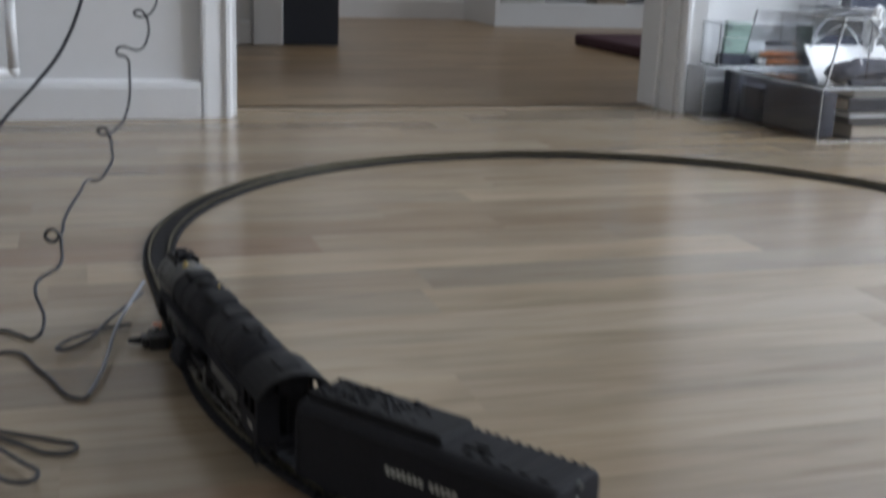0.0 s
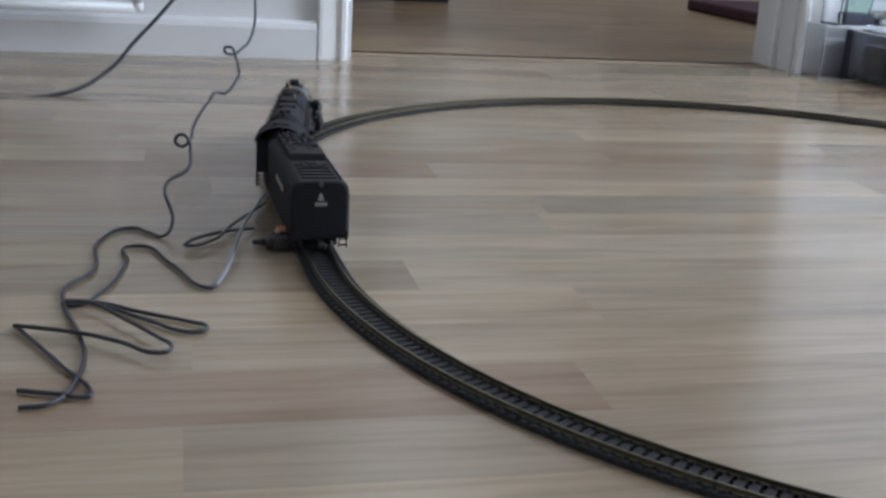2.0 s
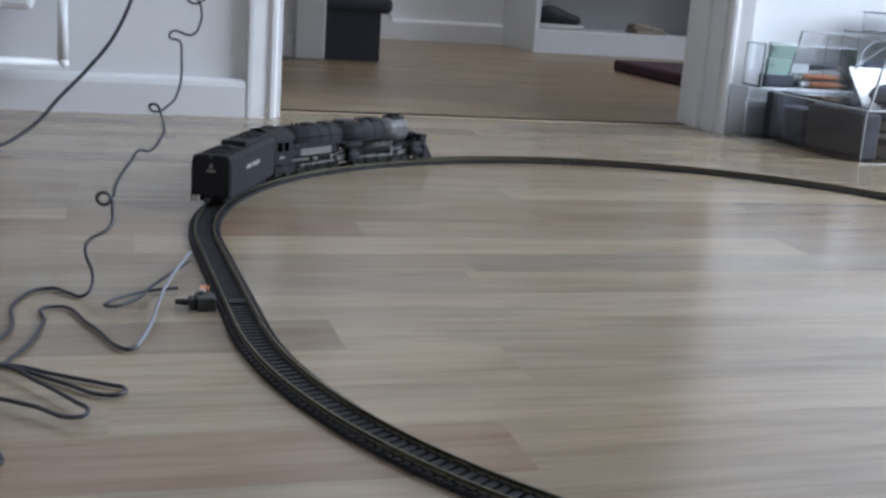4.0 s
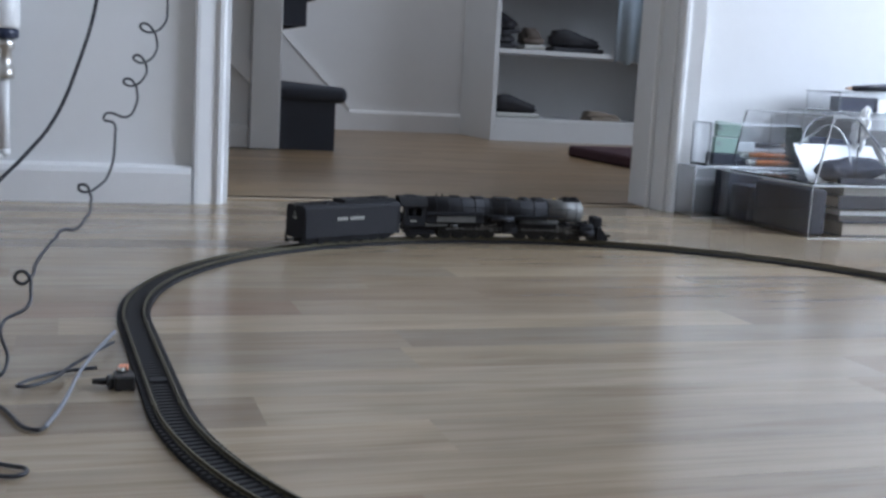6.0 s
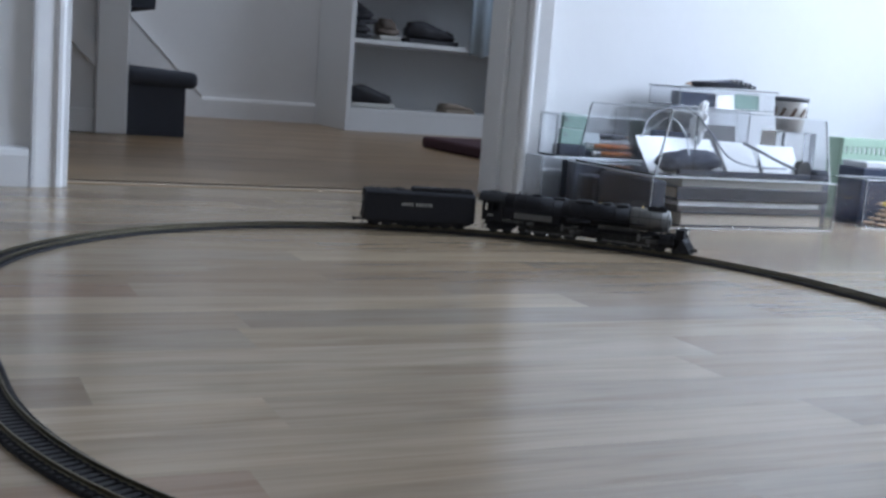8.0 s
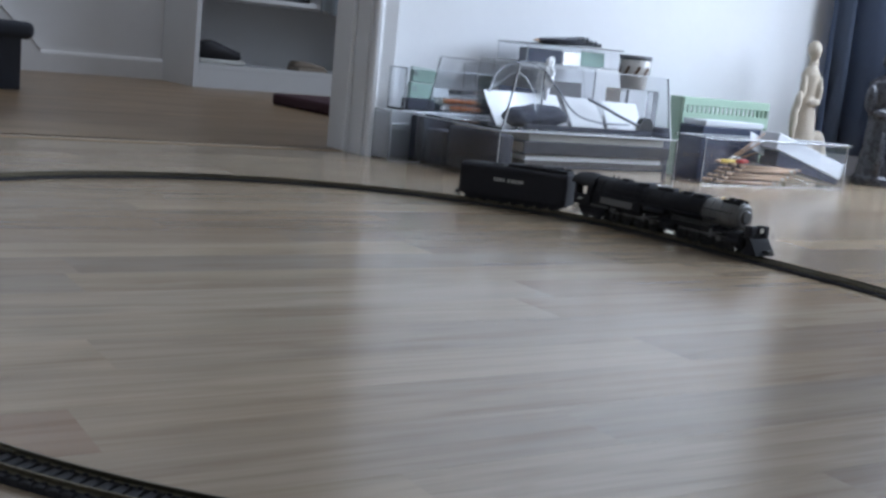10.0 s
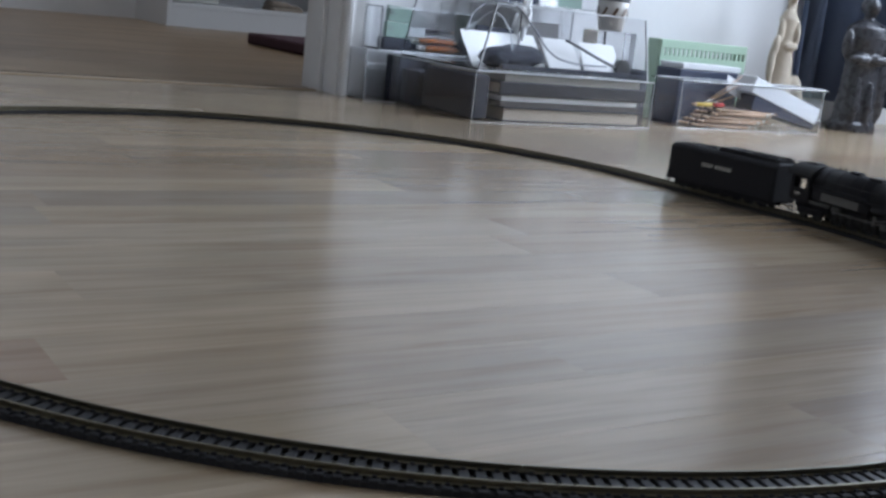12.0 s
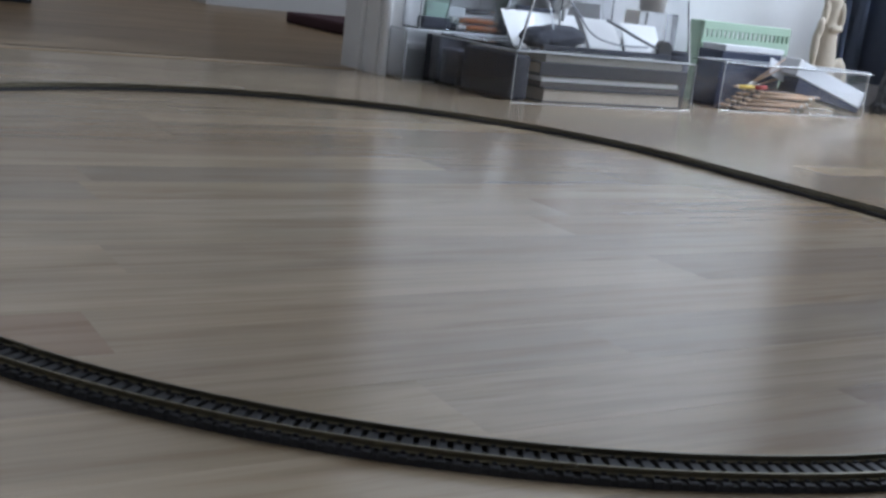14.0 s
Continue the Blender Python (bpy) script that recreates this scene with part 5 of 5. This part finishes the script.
def basket():
    """A perforated plastic basket: bars between rails, so the holes go through."""
    t = thing("plastic_basket", "pale green perforated plastic basket by the wall", "basket", pose(1.405, -0.132, 0.0))
    w, d, h = 0.240, 0.036, 0.155
    for y in (0.0, d):
        part("rim", box(B(), 0, w, y - 0.002, y + 0.002, h - 0.016, h, 0.001), M["green_plastic"], t)
        part("band", box(B(), 0, w, y - 0.0015, y + 0.0015, h - 0.052, h - 0.030), M["green_plastic"], t)
        part("band", box(B(), 0, w, y - 0.0015, y + 0.0015, 0.0, h - 0.075), M["green_plastic"], t)
        for i in range(20):
            x = 0.001 + i * (w - 0.007) / 19
            part("slat", box(B(), x, x + 0.005, y - 0.0015, y + 0.0015, h - 0.030, h - 0.016), M["green_plastic"], t)
            if i % 3 == 0:
                part("slat", box(B(), x, x + 0.005, y - 0.0015, y + 0.0015, h - 0.075, h - 0.052), M["green_plastic"], t)
    for x in (0.0, w):
        part("end_wall", box(B(), x - 0.0015, x + 0.0015, 0.002, d - 0.002, 0.0, h, 0.0005), M["green_plastic"], t)
    part("bottom", box(B(), 0.002, w - 0.002, 0.002, d - 0.002, 0.0, 0.003), M["green_plastic"], t)


basket()
for i in range(6):
    tagged(link("paint_tube", box(B(), 1.520 + 0.020 * i, 1.537 + 0.020 * i, -0.127, -0.101, 0.0032, 0.112, 0.004, seg=2), M[("orange", "china", "yellow", "orange", "china", "red")[i]]), "coloured tube standing in the green basket", "tube")
tagged(link("carton", box(B(), 1.395, 1.555, -0.205, -0.140, 0.0, 0.104, 0.002), M["navy"]), "dark blue carton on the floor", "box")
tagged(link("carton", box(B(), 1.402, 1.560, -0.204, -0.141, 0.1045, 0.115, 0.001), M["card"]), "flat white carton on a dark one", "box")

tagged(link("black_canister", cyl(cyl(B(), (1.284, -0.200, 0), (1.284, -0.200, 0.088), 0.026, 0.027, 24), (1.284, -0.200, 0.088), (1.284, -0.200, 0.096), 0.023, 0.021, 24), M["dull_dark"]), "dark plastic canister beside the pencil tray", "canister")

pencil_tray = thing("acrylic_tray", "clear acrylic tray full of pencils and brushes", "tray", pose(1.330, -0.283, 0.0, 0, 0, 0))
tray_shell(pencil_tray, 0.392, 0.072, 0.088, 0.0025, 0.006)
rnd = random.Random(11)
for i in range(25):
    k = i % 5
    paint = (M["pencil_wood"], M["pencil_dark"], M["dull_dark"], M["pencil_wood"], M["pencil_dark"])[k]
    pencil(pose(1.375 + 0.012 * rnd.random() + 0.014 * (i // 5), -0.272 + 0.0105 * k + 0.002 * rnd.random(), 0.0068 + 0.0074 * (i // 5), 0, rnd.uniform(-1.5, 1.0), rnd.uniform(-3, 3)), 0.15 + 0.025 * rnd.random(), paint, "wooden pencil lying in the clear tray" if k in (0, 3) else "painted pencil lying in the clear tray")
pencil(pose(1.378, -0.262, 0.0445, 0, 0, 2), 0.085, M["yellow"], "yellow crayon lying on the pencils")
for a, b, c in ((1.415, 28, 0.044), (1.43, 22, 0.046), (1.455, 14, 0.044)):
    br = thing("paint_brush", "thin paint brush leaning in the clear tray", "brush", pose(a, -0.256 + (a - 1.415) * 0.5, c, 0, -b, 6))
    part("handle", cyl(B(), (0.02, 0, 0), (0.12, 0, 0), 0.0022, 0.0012, seg=8), M["pencil_wood"], br)
    part("ferrule", cyl(B(), (0.008, 0, 0), (0.02, 0, 0), 0.0024, seg=10), M["tyre"], br)
    part("bristles", cyl(B(), (0.008, 0, 0), (-0.004, 0, 0), 0.0022, 0.0006, seg=8), M["mark"], br)
tagged(link("red_stub", cyl(B(), (1.432, -0.268, 0.0455), (1.462, -0.262, 0.0455), 0.004, seg=10), M["red"]), "short red crayon in the pencil tray", "crayon")
tagged(link("long_box", box(B(), 0, 0.205, 0, 0.05, 0, 0.032, 0.0015, m=pose(1.520, -0.276, 0.074, 0, 16, 0)), M["card"]), "long white carton leaning in the pencil tray", "box")
tagged(link("long_box", box(B(), 0, 0.19, 0, 0.045, 0, 0.028, 0.0015, m=pose(1.528, -0.274, 0.0415, 0, 10.5, 0)), M["navy"]), "long dark carton under the white one", "box")
card("paper_strip", "folded grey card leaning over the tray rim", pose(1.49, -0.240, 0.070, -20, 18, 0), 0.09, 0.035, 0.002, M["card"])


def statue(name, label, m, profile, extras, material, squash=0.75):
    bm = lathe(B(), profile, 22, None, squash)
    for c, r in extras:
        ball(bm, c, *r)
    for v in bm.verts:
        k = 1 + 0.05 * noise.noise(v.co * 45)
        a = math.atan2(v.co.y, v.co.x)
        f = 1 + 0.05 * math.sin(9 * a) * max(0.0, 1 - v.co.z / 0.2)
        v.co.x *= k * f
        v.co.y *= k * f
    ob = tagged(link(name, bm, material, True), label, "statue")
    r = ob.modifiers.new("one_body", "REMESH")
    r.mode, r.voxel_size, r.use_smooth_shade = "VOXEL", 0.0028, True
    ob.matrix_basis = m
    return ob


statue("statue", "cream plaster statuette with long hair by the wall", pose(1.765, -0.125, 0, 0, 0, -20),
       [(0.040, 0), (0.041, 0.012), (0.030, 0.02), (0.027, 0.06), (0.023, 0.11), (0.020, 0.15), (0.015, 0.18), (0.019, 0.205), (0.021, 0.222), (0.014, 0.236), (0.008, 0.243), (0.008, 0.254), (0.003, 0.256)],
       [((0, -0.003, 0.272), (0.013, 0.015, 0.018)), ((0.003, 0.006, 0.276), (0.016, 0.015, 0.019)), ((0.008, 0.010, 0.245), (0.011, 0.010, 0.024)), ((-0.020, -0.010, 0.195), (0.007, 0.008, 0.026)), ((-0.030, -0.018, 0.165), (0.008, 0.009, 0.022)), ((-0.036, -0.018, 0.125), (0.009, 0.009, 0.040)), ((-0.034, -0.016, 0.060), (0.008, 0.009, 0.050)), ((0.034, 0.0, 0.060), (0.026, 0.018, 0.048)), ((0.019, -0.008, 0.190), (0.007, 0.008, 0.030)), ((0.006, -0.016, 0.165), (0.016, 0.007, 0.008))], M["plaster"])
statue("statue", "dark glossy standing robed statuette on a square base", pose(1.935, -0.195, 0, 0, 0, -25),
       [(0.052, 0.0), (0.052, 0.018), (0.046, 0.020), (0.043, 0.05), (0.039, 0.10), (0.036, 0.14), (0.043, 0.17), (0.047, 0.20), (0.043, 0.222), (0.026, 0.234), (0.013, 0.240), (0.012, 0.247), (0.004, 0.249)],
       [((0, -0.002, 0.266), (0.018, 0.020, 0.023)), ((0, 0.006, 0.268), (0.020, 0.020, 0.022)), ((-0.044, -0.010, 0.185), (0.013, 0.014, 0.032)), ((0.044, -0.010, 0.185), (0.013, 0.014, 0.032)), ((-0.022, -0.034, 0.155), (0.026, 0.010, 0.011)), ((0.022, -0.034, 0.155), (0.026, 0.010, 0.011)), ((-0.018, -0.034, 0.07), (0.010, 0.006, 0.05)), ((0.012, -0.034, 0.06), (0.010, 0.006, 0.05)), ((0.052, 0.008, 0.10), (0.020, 0.018, 0.085))], M["bronze"])

# slate blue curtain at the end of the wall
bm = B()
rows_c = []
for j in range(9):
    z = 0.055 + (2.1 - 0.055) * j / 8
    line = []
    for i in range(40):
        u = i / 39
        drop = 0.03 * max(0.0, 1 - u * 10) ** 2 if j == 0 else 0
        # belly added to the drape's shape to block window light from the wall
        line.append(bm.verts.new((1.905 + 0.27 * u, -0.055 - 0.21 * math.sin(math.pi * max(0.0, (u - 0.15) / 0.85)) + 0.020 * math.sin(i * 1.25) + 0.005 * math.sin(j * 0.9 + i), z + drop)))
    rows_c.append(line)
for a, b in zip(rows_c, rows_c[1:]):
    for i in range(39):
        bm.faces.new((a[i], a[i + 1], b[i + 1], b[i])).smooth = True
bmesh.ops.solidify(bm, geom=bm.faces[:], thickness=0.004)
cur = thing("curtain", "slate blue curtain hanging beside the statuettes", "curtain")
part("drape", bm, M["curtain"], cur, smooth=True)
part("curtain_rail", cyl(B(), (1.88, -0.06, 2.115), (2.34, -0.06, 2.115), 0.012, seg=14), M["gloss"], cur)

# ---- the floor: oak laminate strips, laid along x ----
ROW = 0.0625
ROW0 = -1.326                       # a joint between two rows
floor = structure("floor", box(B(), X0, X1, Y0, 0.0625, -0.03, -0.0085), M["under"], "oak laminate floor in narrow strips of mixed tones")
hall_floor = structure("floor_hall", box(B(), X0, X1, 0.0635, Y1, -0.03, -0.0085), M["under"], "darker brown laminate floor of the hall")
GAP = 0.00008
strip_mesh = {}


def strip(length, material):
    key = (round(length, 2), material.name)
    if key not in strip_mesh:
        bm = box(B(), 0.0, key[0], GAP, ROW - GAP, -0.0084, 0.0)
        me = bpy.data.meshes.new("floor_strip")
        bm.to_mesh(me)
        bm.free()
        me.materials.append(material)
        strip_mesh[key] = me
    return strip_mesh[key], key[0]


def lay(x, y, length, material, parent):
    me, ln = strip(length, material)
    ob = new("floor_strip", me)
    ob.parent = parent
    ob.location = (x, y, 0)
    return ln


rest = B()
rnd = random.Random(21)
LENGTHS = (0.30, 0.38, 0.46, 0.54, 0.62)
# joints of known strips: row -> (x of the joint, material of the strip that ends there, of the one that starts there)
KNOWN = {0: (-0.043, "oak_brown", "oak"), -1: (0.209, "oak", "oak_grey"), 5: (0.030, "oak_grey", "oak")}
for k in range(-34, 23):
    y = ROW0 + k * ROW
    if y > 0.06 or y + ROW < Y0:
        continue
    near = -6 <= k <= 21
    x = X0 - rnd.uniform(0.0, 0.4)
    known = KNOWN.get(k)
    cuts = []
    if known:
        xj, ma, mb = known
        a = xj
        left = []
        while a > X0:
            ln = rnd.choice(LENGTHS)
            a -= ln
            left.append((a, ln, ma if not left else "oak"))
        cuts = left[::-1]
        a, first = xj, True
        while a < X1:
            ln = 0.62 if first else rnd.choice(LENGTHS)
            cuts.append((a, ln, mb if first else "oak"))
            a, first = a + ln, False
    else:
        while x < X1:
            ln = rnd.choice(LENGTHS)
            pick = rnd.random()
            cuts.append((x, ln, "oak_brown" if pick < 0.06 and not -2 <= k <= 7 else "oak_grey" if pick < 0.17 else "oak"))
            x += ln
    for a, ln, mt in cuts:
        b = min(a + ln, X1)
        a = max(a, X0)
        ln = b - a
        if ln < 0.02:
            continue
        if near and a + ln > -0.75 and a < 2.1:
            lay(a, y, ln, M[mt], floor)
        else:
            box(rest, a + GAP, a + ln - GAP, y + GAP, y + ROW - GAP, -0.0084, 0.0)
ob = part("floor_strips_far", rest, M["oak_far"], floor)
tagged(ob, "", "", "", "stuff")
hall = B()
y = 0.0638
while y < Y1:
    x = X0 - rnd.uniform(0, 0.4)
    while x < X1:
        ln = rnd.choice(LENGTHS)
        if x + ln > -0.05 and x < 2.0:
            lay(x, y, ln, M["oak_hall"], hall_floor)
            x += ln
            continue
        if min(x + ln, X1) - max(x, X0) > 0.02:
            box(hall, max(x, X0) + GAP, min(x + ln, X1) - GAP, y + GAP, min(y + ROW, Y1) - GAP, -0.0084, 0.0)
        x += ln
    y += ROW
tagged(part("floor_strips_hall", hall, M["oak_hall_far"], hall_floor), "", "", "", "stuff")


# ---- motion: the train runs clockwise round the oval at an even speed ----
def body_pose(s0, a, b):
    """Pose of a body whose origin lies at arc length s0, carried at its local x = a and x = b."""
    pa, pb = on_track(s0 + a)[0], on_track(s0 + b)[0]
    d = (pb - pa).normalized()
    o = pa - d * a
    return Matrix.Translation((o.x, o.y, RAIL_TOP)) @ Matrix.Rotation(math.atan2(d.y, d.x), 4, "Z")


def motions():
    times = [i / 10 for i in range(141)]
    # how far the tender's rear end has come along the oval
    knots = [(-1.0, -0.630), (0.0, -0.456), (0.5, -0.373), (1.0, -0.285), (2.0, -0.096), (2.5, -0.002), (3.0, 0.084), (5.5, 0.502), (6.5, 0.661), (7.5, 0.827), (8.7, 1.020), (11.0, 1.436), (12.5, 1.705), (14.0, 1.966), (15.0, 2.14)]
    kt, ks = [k[0] for k in knots], [k[1] for k in knots]
    s_at = lambda t: float(np.mean(np.interp([t + d * 0.1 for d in range(-5, 6)], kt, ks)))
    loco = lambda t: body_pose(s_at(t) + 0.168, 0.045, 0.206)
    rear = lambda t: body_pose(s_at(t) + 0.168 + REAR_X, 0.006, 0.0675)
    front = lambda t: body_pose(s_at(t) + 0.168 + FRONT_X, 0.006, 0.0675)
    walk(TENDER, [(t, body_pose(s_at(t) + 0.004, 0.026, 0.118)) for t in times])
    walk(LOCO, [(t, loco(t)) for t in times])
    walk(REAR, [(t, loco(t).inverted() @ rear(t)) for t in times])
    walk(FRONT, [(t, loco(t).inverted() @ front(t)) for t in times])
    fine = [i / 30 for i in range(421)]
    gone = [s_at(t) - s_at(0.0) for t in fine]
    turns = {r: [Matrix.Rotation(g / r, 4, "Y") for g in gone] for r in (DR, TR)}
    for ob, r, x, z in rollers:
        at = Matrix.Translation((x, 0, z))
        rows = list(zip(fine, turns[r]))
        walk(ob, [(t, at @ q) for t, q in (rows[::2] if r == DR else rows)])
    for ob, x, y, z, ph in rods:
        walk(ob, [(t, Matrix.Translation((x + 0.0042 * math.cos(ph + g / DR), y, z - 0.0042 * math.sin(ph + g / DR)))) for t, g in list(zip(fine, gone))[::2]])


motions()
